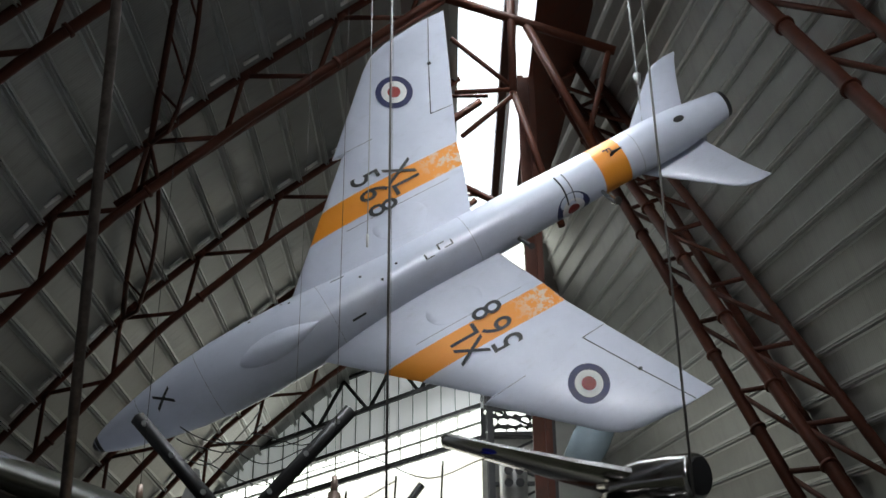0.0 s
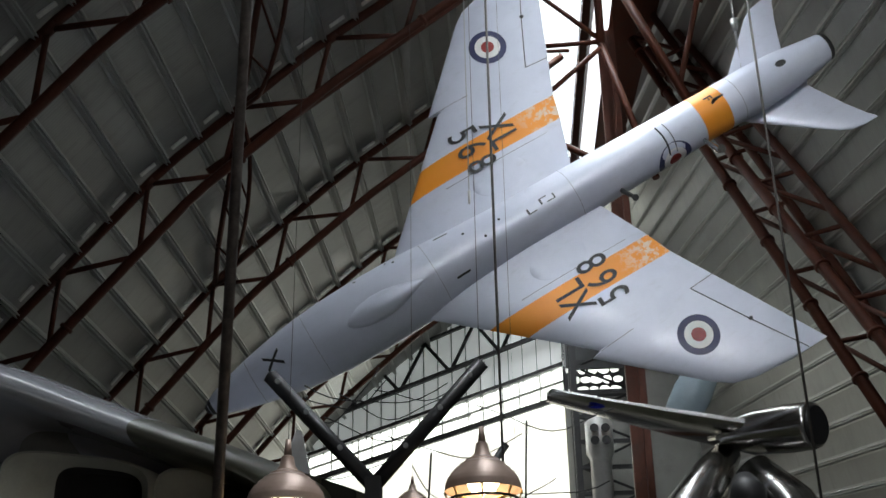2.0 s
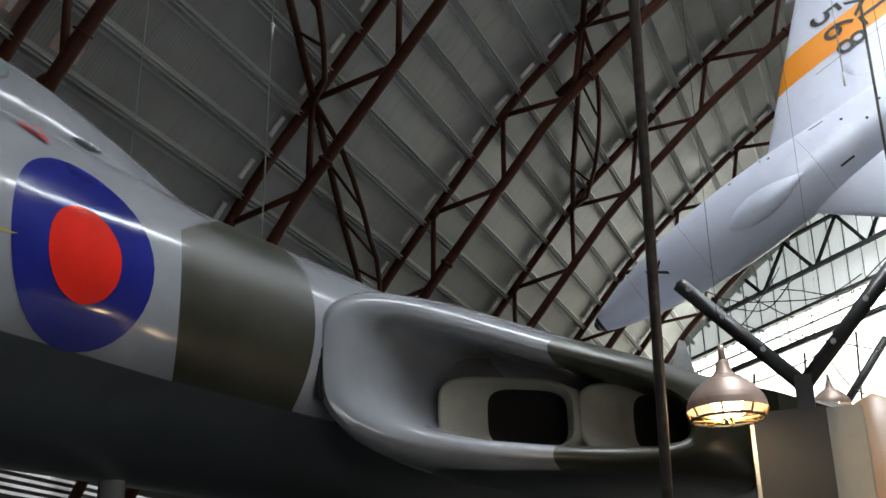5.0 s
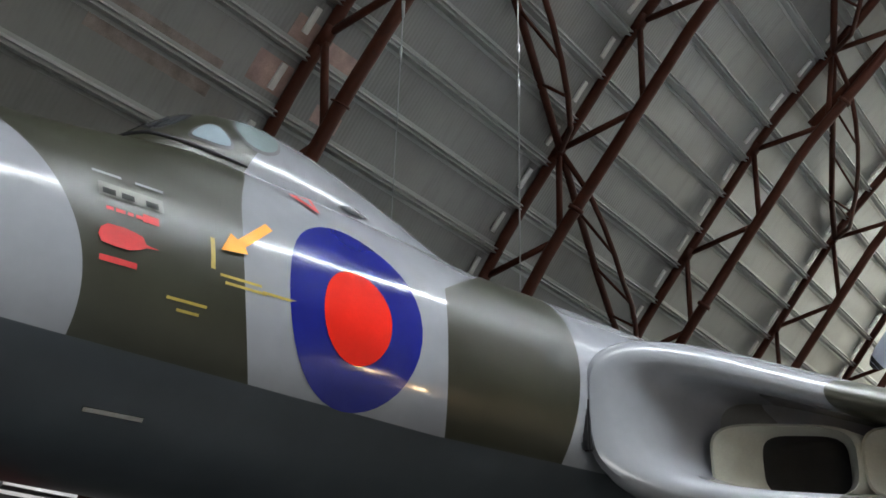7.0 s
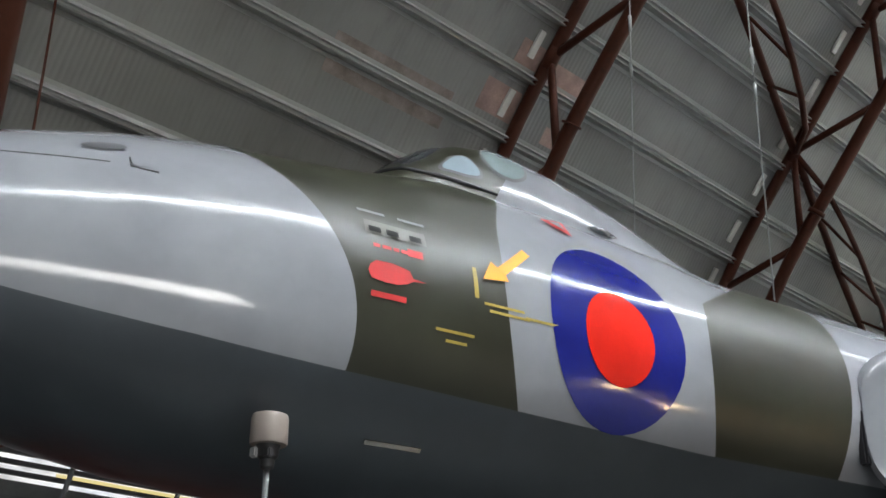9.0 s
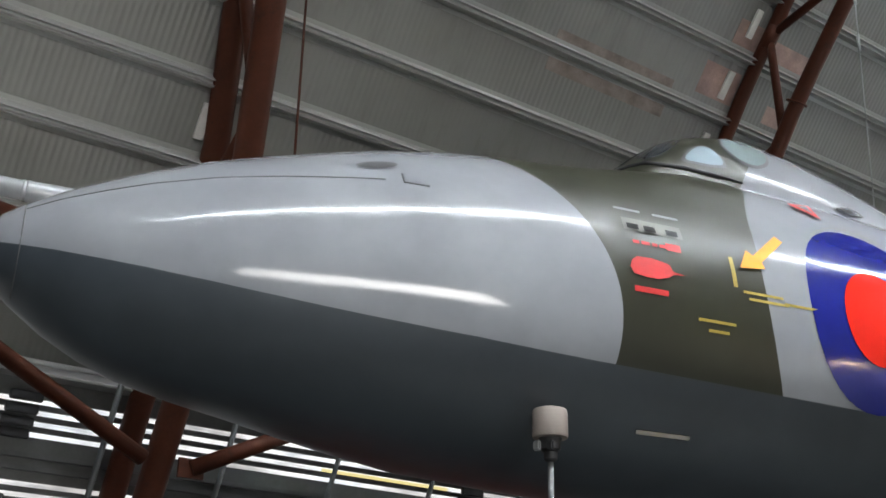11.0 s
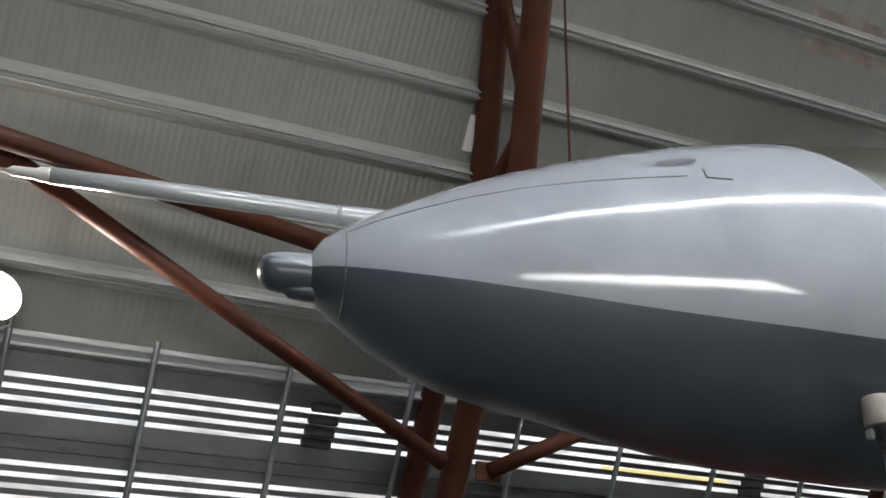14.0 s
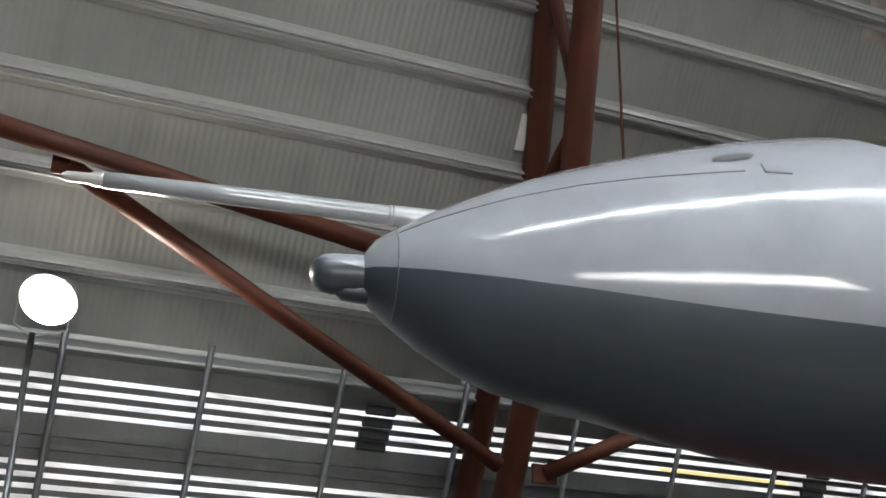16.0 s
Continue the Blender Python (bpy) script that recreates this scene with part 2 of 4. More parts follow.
def truss(y):
    t = thing("roof_truss", pose(0, y, 0), "red oxide tubular steel roof truss under the lining", "roof truss", "roof trusses")
    full = ROOFLEN + 5.0
    slim = 1.0 if y < 5 else 0.7
    fine = [full * i / 40 for i in range(41)]

    def at(d, depth):
        # the truss by the bomber's nose is bent out of its plane to fit the camera's view
        p = inward(d, depth)
        return (p[0], max(-0.75, -0.2 * max(0.0, 18.7 - d)) if 3 < y < 4 else 0.0, p[2])

    part("outer_chord", tube([at(d, 0.15) for d in fine], 0.14 * slim, 12), RUST, t)
    part("inner_chord", tube([at(d, 1.12) for d in fine], 0.15 * slim, 12), RUST, t)
    first = NODE + (0.8 if 10 < y < 11 else 0.0)
    k0 = -int(first / PITCH)
    for k in range(k0, int((ROOFLEN - first) / PITCH) + 1):
        d = first + k * PITCH
        web = 0.058 if y > 5 else 0.075
        part("web", tube([at(d, 0.15), at(d + PITCH / 2 - 0.06, 1.12)], web, 8), RUST, t)
        part("web", tube([at(d, 0.15), at(d - PITCH / 2 + 0.06, 1.12)], web, 8), RUST, t)
        part("gusset", tube([at(d - 0.16, 0.17), at(d + 0.16, 0.17)], 0.15 * slim, 8), RUST, t)
        if k % 2:
            part("collar", tube([at(d + 0.7, 1.12), at(d + 0.78, 1.12)], 0.205 * slim, 12), RUST, t)
    for bnd in bounds[:-1] if y > 2 else ():
        (x, z), n = along_section(bnd + 1e-4)
        ob = new("cleat", clip_mesh)
        ob.parent = t
        ob.matrix_basis = pose(*inward(bnd + 0.55, 0.05), 0, math.degrees(math.atan2(n[0], n[1])), 0) @ pose(0, -0.25, 0)
    return t


def wind_brace(nodes):
    """Raking lattice between the outer chords of neighbouring trusses."""
    a0 = Vector(inward(nodes[0][0], 0.2)) + Vector((0, nodes[0][1], 0))
    w = thing("wind_brace", Matrix.Translation(a0), "red oxide raking wind brace between the roof trusses", "brace", "wind braces")
    for (d0, y0), (d1, y1) in zip(nodes, nodes[1:]):
        lo = [Vector(inward(d0 + (d1 - d0) * u, 0.2)) + Vector((0, y0 + (y1 - y0) * u, 0)) - a0 for u in np.linspace(0, 1, 9)]
        hi = [Vector(inward(d0 + (d1 - d0) * u, 0.2 + 0.75 * math.sin(math.pi * u) ** 0.5)) + Vector((0, y0 + (y1 - y0) * u, 0)) - a0 for u in np.linspace(0, 1, 9)]
        part("outer_bar", tube(lo, 0.07, 8), RUST, w)
        part("inner_bar", tube(hi, 0.05, 8), RUST, w)
        for i in (2, 4, 6):
            part("lacing", tube([lo[i], hi[i + 1 if i < 6 else i]], 0.03, 6), RUST, w)


for y in FRAMES[1:-1]:
    truss(y)
wind_brace([(NODE, FRAMES[4]), (NODE + PITCH, FRAMES[5]), (NODE + 2 * PITCH, FRAMES[6])])
wind_brace([(NODE - 2 * PITCH, FRAMES[5]), (NODE - PITCH, FRAMES[6]), (NODE, FRAMES[7])])

# ridge glazing
ridge = part("ridge_glazing", box(0.45, 1.65, Y0, Y1, 20.2, 20.22), GLASS)
ridge.visible_shadow = False
structure(ridge, "clear glazed strip along the roof ridge", "rooflight")
structure(part("backdrop", box(-0.4, 2.6, Y0, Y1, 21.2, 21.25), SKYGLOW), "bright overcast sky above the ridge glazing", "sky")

# right side: steep lining wall
RN = Vector((0.978, 0.0614, 0.1995)).normalized()
RC = 11.5
RU = Vector((-0.0876, 0.9883, 0.1252))
RU = (RU - RN * RU.dot(RN)).normalized()
RV = RU.cross(RN)
if RV.z < 0:
    RV = -RV
RO = RN * RC + RU * 0


def right(a, b, c=0.0):
    """A place on the steep lining: a along its purlins, b up it, c inside of it."""
    return RO + RU * a + RV * b - RN * c


wall_right = thing("wall_right", pose(0, 0, 0), "steep grey ribbed lining sheets of the hall side", "wall", kind="structure")
for i in range(-2, 34):
    b0 = i * 0.85
    bm = bmesh.new()
    lo = [right(a, b, c) for c in (0, -0.1) for a, b in ((-20, b0), (60, b0), (60, b0 + 0.85), (-20, b0 + 0.85))]
    v = [bm.verts.new(q) for q in lo]
    for f in ((0, 1, 2, 3), (7, 6, 5, 4), (0, 4, 5, 1), (1, 5, 6, 2), (2, 6, 7, 3), (3, 7, 4, 0)):
        bm.faces.new([v[k] for k in f])
    bmesh.ops.recalc_face_normals(bm, faces=bm.faces[:])
    part("panel", bm, SHEET, wall_right)
    rings = [[right(a, b0 + p, q) for p, q in ((0, 0), (0, 0.012), (0.05, 0.012), (0.065, 0.085), (0.085, 0.10), (0.105, 0.07), (0.125, 0.07), (0.145, 0.10), (0.165, 0.085), (0.18, 0.012), (0.23, 0.012), (0.23, 0))] for a in (-20, 60)]
    part("purlin", loft(rings), PURLIN, wall_right)

# gable wall and back wall
structure(part("backdrop", box(-20, 16, 48.0, 48.1, 6, 26), GABLEGLOW), "bright sky behind the far gable glazing", "sky")
# unseen wall behind the camera, added to close the hall
structure(part("wall_back", box(-20, 16, -14.3, -14.0, 0, 27), WALLDARK), "unseen dark back wall added to close the hall", "wall")
structure(part("backdrop", box(-18.4, -18.3, Y0, Y1, 0.0, 6.5), LOUVREGLOW), "bright daylight outside the louvres", "sky")

# ---- delta-wing bomber ----
VM = pose(-9.457, 6.0, 4.868, 0, 0, -102.78)


def bomber_paint(name, low=None):
    """Grey and green over dark grey; low gives a level edge to the dark underside."""
    n = Nodes(name)
    co = n.node("ShaderNodeTexCoord").outputs["Object"]
    sep = n.node("ShaderNodeSeparateXYZ")
    n.link(co, sep.inputs[0])
    s, l, z = sep.outputs
    ds = n.math("MAXIMUM", n.math("SUBTRACT", s, 0.8), 0.0)
    dem = n.math("ADD", n.ramp(s, -3.0, 0.8, -0.76, -0.65), n.math("MULTIPLY", ds, n.math("MULTIPLY_ADD", ds, 0.02367, 0.0311)))
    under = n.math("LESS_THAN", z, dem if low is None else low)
    b1 = n.math("ADD", n.math("MULTIPLY_ADD", z, 0.28, 0.74), n.math("MULTIPLY", n.math("MULTIPLY", z, z), 0.33))
    zz = n.math("SUBTRACT", z, 0.25)
    b2 = n.math("MULTIPLY_ADD", n.math("MULTIPLY", zz, zz), -0.24, -0.68)
    crown = n.math("MULTIPLY", n.math("MAXIMUM", n.math("SUBTRACT", z, 0.7), 0.0), -1.4)
    b3 = n.math("ADD", n.math("MULTIPLY_ADD", n.math("MULTIPLY", z, z), -0.26, -2.97), crown)
    b4 = n.math("MULTIPLY_ADD", z, -0.14, -4.88)
    g1 = n.math("MULTIPLY", n.math("LESS_THAN", s, b1), n.math("GREATER_THAN", s, b2))
    g2 = n.math("MULTIPLY", n.math("LESS_THAN", s, b3), n.math("GREATER_THAN", s, b4))
    g3 = n.math("GREATER_THAN", l, 2.98)
    green = n.math("MINIMUM", n.math("ADD", n.math("ADD", g1, g2), g3), 1.0)
    broad, fine = n.noise(1.2, 4, 0.6), n.noise(22, 3, 0.6)
    k = n.ramp(broad, 0.3, 0.7, 0.0, 1.0)
    grey = n.mix(k, (0.215, 0.222, 0.246), (0.262, 0.27, 0.295))
    grn = n.mix(k, (0.0175, 0.0178, 0.0098), (0.025, 0.0255, 0.0145))
    drk = n.mix(k, (0.033, 0.041, 0.050), (0.044, 0.054, 0.065))
    c = n.mix(under, n.mix(green, grey, grn), drk)
    n.bump(n.math("ADD", n.math("MULTIPLY", fine, 0.03), n.noise(2.4, 2, 0.5, (0.6, 1.6, 1.6))), 0.24, 0.012)
    matt = n.math("MULTIPLY", n.math("MAXIMUM", green, under), 0.24)
    return n.set(c, n.math("ADD", n.ramp(broad, 0.2, 0.8, 0.10, 0.15), matt), 0.0, n.math("MULTIPLY_ADD", matt, -1.1, 0.3))


BOMBER = bomber_paint("bomber_camouflage")
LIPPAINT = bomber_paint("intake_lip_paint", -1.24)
NOSE = [(5.35, 0.02, 0.06), (5.31, 0.12, 0.18), (5.21, 0.26, 0.3), (5.06, 0.36, 0.42), (4.81, 0.50, 0.6), (4.51, 0.64, 0.76), (4.21, 0.77, 0.9), (3.75, 0.94, 1.06), (3.31, 1.07, 1.18),
        (2.85, 1.19, 1.28), (2.39, 1.30, 1.37), (1.85, 1.39, 1.46), (1.45, 1.44, 1.48), (1.05, 1.47, 1.49), (0.6, 1.48, 1.49), (-1, 1.48, 1.48), (-3, 1.47, 1.48), (-5, 1.45, 1.48), (-8, 1.4, 1.45), (-14, 1.2, 1.3), (-22, 0.6, 0.8)]


def hull(s, phi, out=0.0):
    """A place on the fuselage skin: station, angle up from the port side in degrees."""
    top, bot = lerp(s, [(a, b) for a, b, _ in NOSE]), lerp(s, [(a, c) for a, _, c in NOSE])
    w = 0.5 + 0.5 * math.sin(radians(phi))
    # shoulders that carry the canopy sill
    swell = 0.17 * math.exp(-((abs(phi - 90) - 31) / 15) ** 2) * lerp(s, ((-3.9, 0.0), (-3.0, 0.45), (-1.6, 0.9), (-0.4, 1.0), (0.15, 0.55), (0.7, 0.12), (1.1, 0.0)))
    # keel flattened behind the radome to fit the camera's view
    keel = 0.125 * max(0.0, -math.sin(radians(phi)) - 0.6) / 0.4 * lerp(s, ((-0.8, 0.0), (0.6, 0.5), (1.6, 1.0), (3.4, 1.0), (4.4, 0.0)))
    r = top * w + bot * (1 - w) + out + swell - keel
    return (s, r * math.cos(radians(phi)), r * math.sin(radians(phi)))


bomber = thing("bomber_aircraft", VM, "grey and green camouflaged delta-wing jet bomber with roundel", "aircraft")
stations = []
for (a, *_), (b, *_) in zip(NOSE, NOSE[1:]):
    m = max(1, int((a - b) / 0.25))
    stations += [a + (b - a) * i / m for i in range(m)]
stations.append(-22)
part("fuselage", loft([[hull(s, 360 * k / 120) for k in range(120)] for s in stations]), BOMBER, bomber)


def patch(s0, phi0, half_s, half_phi, out, n=40, rings=6):
    """A round marking that follows the skin."""
    bm = bmesh.new()
    centre = bm.verts.new(hull(s0, phi0, out))
    last = None
    for r in range(1, rings + 1):
        ring = [bm.verts.new(hull(s0 + half_s * r / rings * math.cos(2 * math.pi * k / n), phi0 + half_phi * r / rings * math.sin(2 * math.pi * k / n), out)) for k in range(n)]
        for k in range(n):
            if last:
                bm.faces.new((last[k], last[(k + 1) % n], ring[(k + 1) % n], ring[k]))
            else:
                bm.faces.new((centre, ring[(k + 1) % n], ring[k]))
        last = ring
    bmesh.ops.recalc_face_normals(bm, faces=bm.faces[:])
    return smooth(bm)


BLUE = surface("roundel_blue", (0.010, 0.014, 0.16), 0.13, 0, 0.12, 2, 0.0, coat=0.25)
RED = surface("roundel_red", (0.60, 0.018, 0.010), 0.13, 0, 0.1, 2, 0.0, coat=0.25)
part("roundel", patch(-1.89, 5.5, 0.755, 35.5, 0.006), BLUE, bomber, "blue ring of the red and blue roundel")
part("roundel_centre", patch(-1.88, 2.8, 0.385, 17.0, 0.012), RED, bomber, "red centre of the roundel")


def rect_patch(s0, s1, p0, p1, out, n=6, skin=hull):
    """A painted rectangle that follows the skin."""
    bm = bmesh.new()
    g = [[bm.verts.new(skin(s0 + (s1 - s0) * i / n, p0 + (p1 - p0) * j / 4, out)) for j in range(5)] for i in range(n + 1)]
    for i in range(n):
        for j in range(4):
            bm.faces.new((g[i][j], g[i + 1][j], g[i + 1][j + 1], g[i][j + 1]))
    bmesh.ops.recalc_face_normals(bm, faces=bm.faces[:])
    return smooth(bm)


def poly_patch(points, out, skin=hull):
    bm = bmesh.new()
    bm.faces.new([bm.verts.new(skin(s, p, out)) for s, p in points])
    return bm


YELLOW = surface("marking_yellow", (0.80, 0.30, 0.003), 0.6, 0, 0.1, 3, 0.0)
DULLYELLOW = surface("stencil_yellow", (0.36, 0.27, 0.05), 0.4, 0, 0.2, 20, 0.0)
STENCILRED = surface("stencil_red", (0.46, 0.012, 0.012), 0.55, 0, 0.2, 9, 0.0)
SEAM = surface("panel_seam", (0.07, 0.07, 0.075), 0.5, 0, 0.2, 10, 0.0)
CREAM = surface("intake_cream", (0.34, 0.34, 0.29), 0.4, 0, 0.15, 2, 0.03)
# opaque pale blue paints the sky's reflection into the pane
WINDOW = surface("sky_tone_glass", (0.50, 0.62, 0.70), 0.1, 0.5, 0.1, 2, 0.0)
CHROME = surface("polished_alloy", (0.46, 0.445, 0.43), 0.17, 1.0, 0.12, 2.0, 0.02)
RUBBER = surface("tyre_rubber", (0.025, 0.025, 0.025), 0.8, 0, 0.2, 6, 0.05)

# cockpit canopy fairing on the back of the fuselage
CANOPY = [(0.24, 1.44, 0.46), (0.12, 1.53, 0.62), (-0.02, 1.64, 0.72), (-0.16, 1.76, 0.78), (-0.32, 1.90, 0.82), (-0.58, 2.08, 0.87), (-0.85, 2.20, 0.90), (-1.2, 2.26, 0.91), (-1.55, 2.25, 0.90), (-1.95, 2.19, 0.86),
          (-2.4, 2.08, 0.80), (-2.85, 1.95, 0.72), (-3.35, 1.80, 0.60), (-3.9, 1.65, 0.44), (-4.6, 1.47, 0.15)]


def canopy(s, a, out=0.0):
    """A place on the canopy: station and angle (0 port edge, 90 crest)."""
    top = lerp(s, [(x, t) for x, t, _ in CANOPY])
    w = lerp(s, [(x, v) for x, _, v in CANOPY])
    base = math.sqrt(max(1.47 ** 2 - w * w, 0)) - 0.06
    c, q = math.cos(radians(a)), math.sin(radians(a))
    y = (w + out) * math.copysign(abs(c) ** 0.88, c)
    return (s, y, base + (top - base + out) * abs(q) ** 0.92)


cs = sorted({round(0.24 - 0.08 * i, 3) for i in range(61)}, reverse=True)
part("canopy", loft([[canopy(s, 180 * k / 24) for k in range(25)] for s in cs], close=False), BOMBER, bomber, "faired canopy over the flight deck")
part("sill_seam", tube([canopy(a, b, 0.006) for a, b in ((0.17, 66), (0.08, 60), (-0.05, 52), (-0.16, 43), (-0.28, 31), (-0.45, 24.5), (-0.7, 19), (-1.02, 16))], [0.010, 0.018, 0.022, 0.024, 0.024, 0.024, 0.022, 0.010], 6), BLACK, bomber, "black rubber seal under the canopy")


def rounded(points, skin, out, grow=1.0, cuts=2, rings=5):
    """A pane with rounded corners that follows a skin."""
    cx, cy = (sum(p[i] for p in points) / len(points) for i in (0, 1))
    pts = [(cx + (a - cx) * grow, cy + (b - cy) * grow) for a, b in points]
    for _ in range(cuts):
        nxt = []
        for (a, b), (c, d) in zip(pts, pts[1:] + pts[:1]):
            nxt += [(a * 0.78 + c * 0.22, b * 0.78 + d * 0.22), (a * 0.22 + c * 0.78, b * 0.22 + d * 0.78)]
        pts = nxt
    bm = bmesh.new()
    centre, last = bm.verts.new(skin(cx, cy, out)), None
    for r in range(1, rings + 1):
        ring = [bm.verts.new(skin(cx + (a - cx) * r / rings, cy + (b - cy) * r / rings, out)) for a, b in pts]
        for k in range(len(ring)):
            if last:
                bm.faces.new((last[k], last[(k + 1) % len(ring)], ring[(k + 1) % len(ring)], ring[k]))
            else:
                bm.faces.new((centre, ring[(k + 1) % len(ring)], ring[k]))
        last = ring
    bmesh.ops.recalc_face_normals(bm, faces=bm.faces[:])
    return smooth(bm)


SCREEN = surface("windscreen_glass", (0.03, 0.035, 0.04), 0.12, 0.0, 0.1, 2, 0.0)
TINTED = surface("tinted_glass", (0.26, 0.32, 0.33), 0.1, 0.3, 0.12, 2, 0.0)
for pts, glass, lab, grow in (
        ([(-0.46, 32), (-0.68, 44), (-0.80, 43), (-0.90, 25), (-0.68, 26)], WINDOW, "quarter window with its sky light painted pale blue", 1.2),
        ([(-1.04, 54), (-1.20, 62), (-1.42, 60), (-1.47, 43), (-1.40, 33), (-1.22, 28), (-1.06, 32), (-0.99, 42)], TINTED, "pale oval side window", 1.13),
        ([(-0.19, 66), (-0.52, 78), (-0.70, 61), (-0.26, 42)], SCREEN, "dark windscreen pane", 1.12),
        ([(-0.17, 114), (-0.52, 102), (-0.62, 86), (-0.52, 82), (-0.17, 74)], SCREEN, "dark windscreen pane", 1.12),
        ([(-2.10, 14), (-2.33, 19), (-2.58, 15.5), (-2.32, 12)], SCREEN, "small rear window", 1.15)):
    fr = part("window_frame", rounded(pts, canopy, 0.006, grow), SEAM, bomber)
    part("pane", rounded(pts, canopy, 0.012), glass, fr, lab)
part("wiper", tube([canopy(-0.2, 52, 0.02), canopy(-0.42, 62, 0.03)], 0.012, 6), BLACK, bomber)
part("canopy_rail", tube([canopy(s, 90, 0.004) for s in np.linspace(-0.75, -3.2, 14)], 0.012, 6), SEAM, bomber)
part("port", patch(-3.75, 72, 0.22, 4, 0.006), SEAM, bomber, "dark oval port")

# radome details, thimble and refuelling probe
part("port", patch(2.58, 39.5, 0.16, 2.8, 0.010), SEAM, bomber, "dark oval sensor port")
part("seam", tube([hull(5.05 - 0.1 * i, 38 - 0.33 * i, 0.0) for i in range(26)], 0.006, 5), SEAM, bomber)
part("seam", tube([hull(5.06, a, 0.0) for a in range(-80, 100, 6)], 0.006, 5), SEAM, bomber)
part("access_panel", rect_patch(2.40, 2.22, 28.5, 33, 0.006), BOMBER, bomber)
part("seam", tube([hull(2.41, 33, 0), hull(2.41, 28, 0), hull(2.22, 26.5, 0)], 0.009, 5), SEAM, bomber)
thim = [(5.06, 0.20), (5.23, 0.175), (5.39, 0.168), (5.53, 0.165), (5.61, 0.15), (5.67, 0.11), (5.70, 0.05), (5.705, 0.0)]
part("thimble", loft([[(s, max(r, 0.002) * math.cos(2 * math.pi * k / 24), -0.035 + max(r, 0.002) * math.sin(2 * math.pi * k / 24)) for k in range(24)] for s, r in thim]), BOMBER, bomber, "blunt sensor thimble on the nose tip")
part("fairing", loft([[(s, r * math.cos(2 * math.pi * k / 16), -0.19 + r * 0.6 * math.sin(2 * math.pi * k / 16)) for k in range(16)] for s, r in ((4.91, 0.12), (5.31, 0.11), (5.44, 0.09), (5.49, 0.03))]), BOMBER, bomber)
PROBEGREY = surface("probe_grey", (0.42, 0.43, 0.445), 0.15, 0.3, 0.1, 4, 0.0)
probe = part("probe", tube([(4.21, 0, 0.47), (5.06, 0, 0.50), (5.08, 0, 0.50), (6.21, 0, 0.545), (7.33, 0, 0.585)], [0.10, 0.088, 0.08, 0.078, 0.068], 18), PROBEGREY, bomber, "long refuelling probe over the nose")
part("collar", tube([(5.07, 0, 0.50), (5.11, 0, 0.502)], 0.086, 18), PROBEGREY, probe)
part("nozzle", tube([(7.33, 0, 0.585), (7.35, 0, 0.587), (7.41, 0, 0.588), (7.44, 0, 0.588), (7.61, 0, 0.592), (7.65, 0, 0.592)], [0.068, 0.06, 0.06, 0.045, 0.042, 0.02], 14), surface("bright_nozzle", (0.62, 0.60, 0.56), 0.35, 0.3, 0.12, 12, 0.03), probe, "bright metal probe nozzle")

# stencils and warnings on the nose side
DULLBLACK = surface("matt_black", (0.006, 0.006, 0.006), 0.9, 0, 0.2, 6, 0.0)
# two pale strips paint in the highlights along the panel's upper edge
for a, b in ((0.66, 0.41), (0.29, 0.04)):
    part("strip", rect_patch(a, b, 26.7, 27.8, 0.014), PROBEGREY, bomber, "pale strip painted for a highlight on the panel edge")
part("stencil", rect_patch(0.62, 0.06, 18.2, 23.4, 0.010), surface("bare_panel", (0.085, 0.085, 0.07), 0.42, 0.2, 0.2, 4, 0.0), bomber, "dull panel with step slots")
for a in (0.59, 0.43, 0.22):
    part("slot", rect_patch(a, a - 0.11, 18.7, 20.9, 0.016), DULLBLACK, bomber)
for a, b in ((0.56, 0.50), (0.48, 0.40), (0.38, 0.33), (0.31, 0.24)):
    part("stencil", rect_patch(a, b, 13.4, 14.6, 0.005), STENCILRED, bomber)
part("stencil", rect_patch(0.25, 0.11, 12.8, 15.6, 0.0055), STENCILRED, bomber)
blob = [(0.60, 6.9), (0.55, 8.4), (0.41, 8.6), (0.31, 8.0), (0.25, 7.4), (0.22, 5.2), (0.10, 4.6), (0.22, 4.2), (0.27, 3.0), (0.36, 1.9), (0.47, 1.8), (0.59, 2.4), (0.62, 4.6)]
part("stencil", poly_patch(blob, 0.008), STENCILRED, bomber, "red warning symbol")
part("stencil", rect_patch(0.59, 0.28, -1.4, -3.2, 0.005), STENCILRED, bomber)
part("rescue_arrow", poly_patch([(-0.45, 11.4), (-0.56, 19.0), (-0.62, 17.2), (-0.96, 29.0), (-1.02, 26.6), (-0.69, 15.0), (-0.71, 12.6)], 0.018), YELLOW, bomber, "yellow rescue arrow")
part("stencil", rect_patch(-0.36, -0.40, 4.2, 15.2, 0.005), DULLYELLOW, bomber)
for k, (a, b, p) in enumerate(((-0.45, -0.85, 2.6), (-0.5, -0.9, 0.4), (0.0, -0.36, -9.0), (-0.1, -0.3, -12.0), (-0.86, -1.2, 0.8))):
    part("stencil", rect_patch(a, b, p, p + 0.9, 0.005), DULLYELLOW, bomber)
tri = part("stencil", poly_patch([(-1.38, 50.5), (-1.66, 52.5), (-1.70, 45.5)], 0.024), STENCILRED, bomber, "red ejection seat triangle")
part("stencil", poly_patch([(-1.47, 50.2), (-1.62, 51.3), (-1.64, 47.6)], 0.029), BOMBER, tri)
part("drain_vent", loft([[(s, 1.02 + 0.02 * math.cos(a), -1.06 + 0.03 * math.sin(a)) for a in (0, 1.57, 3.14, 4.71)] for s in (0.35, -0.15)]), CHROME, bomber)

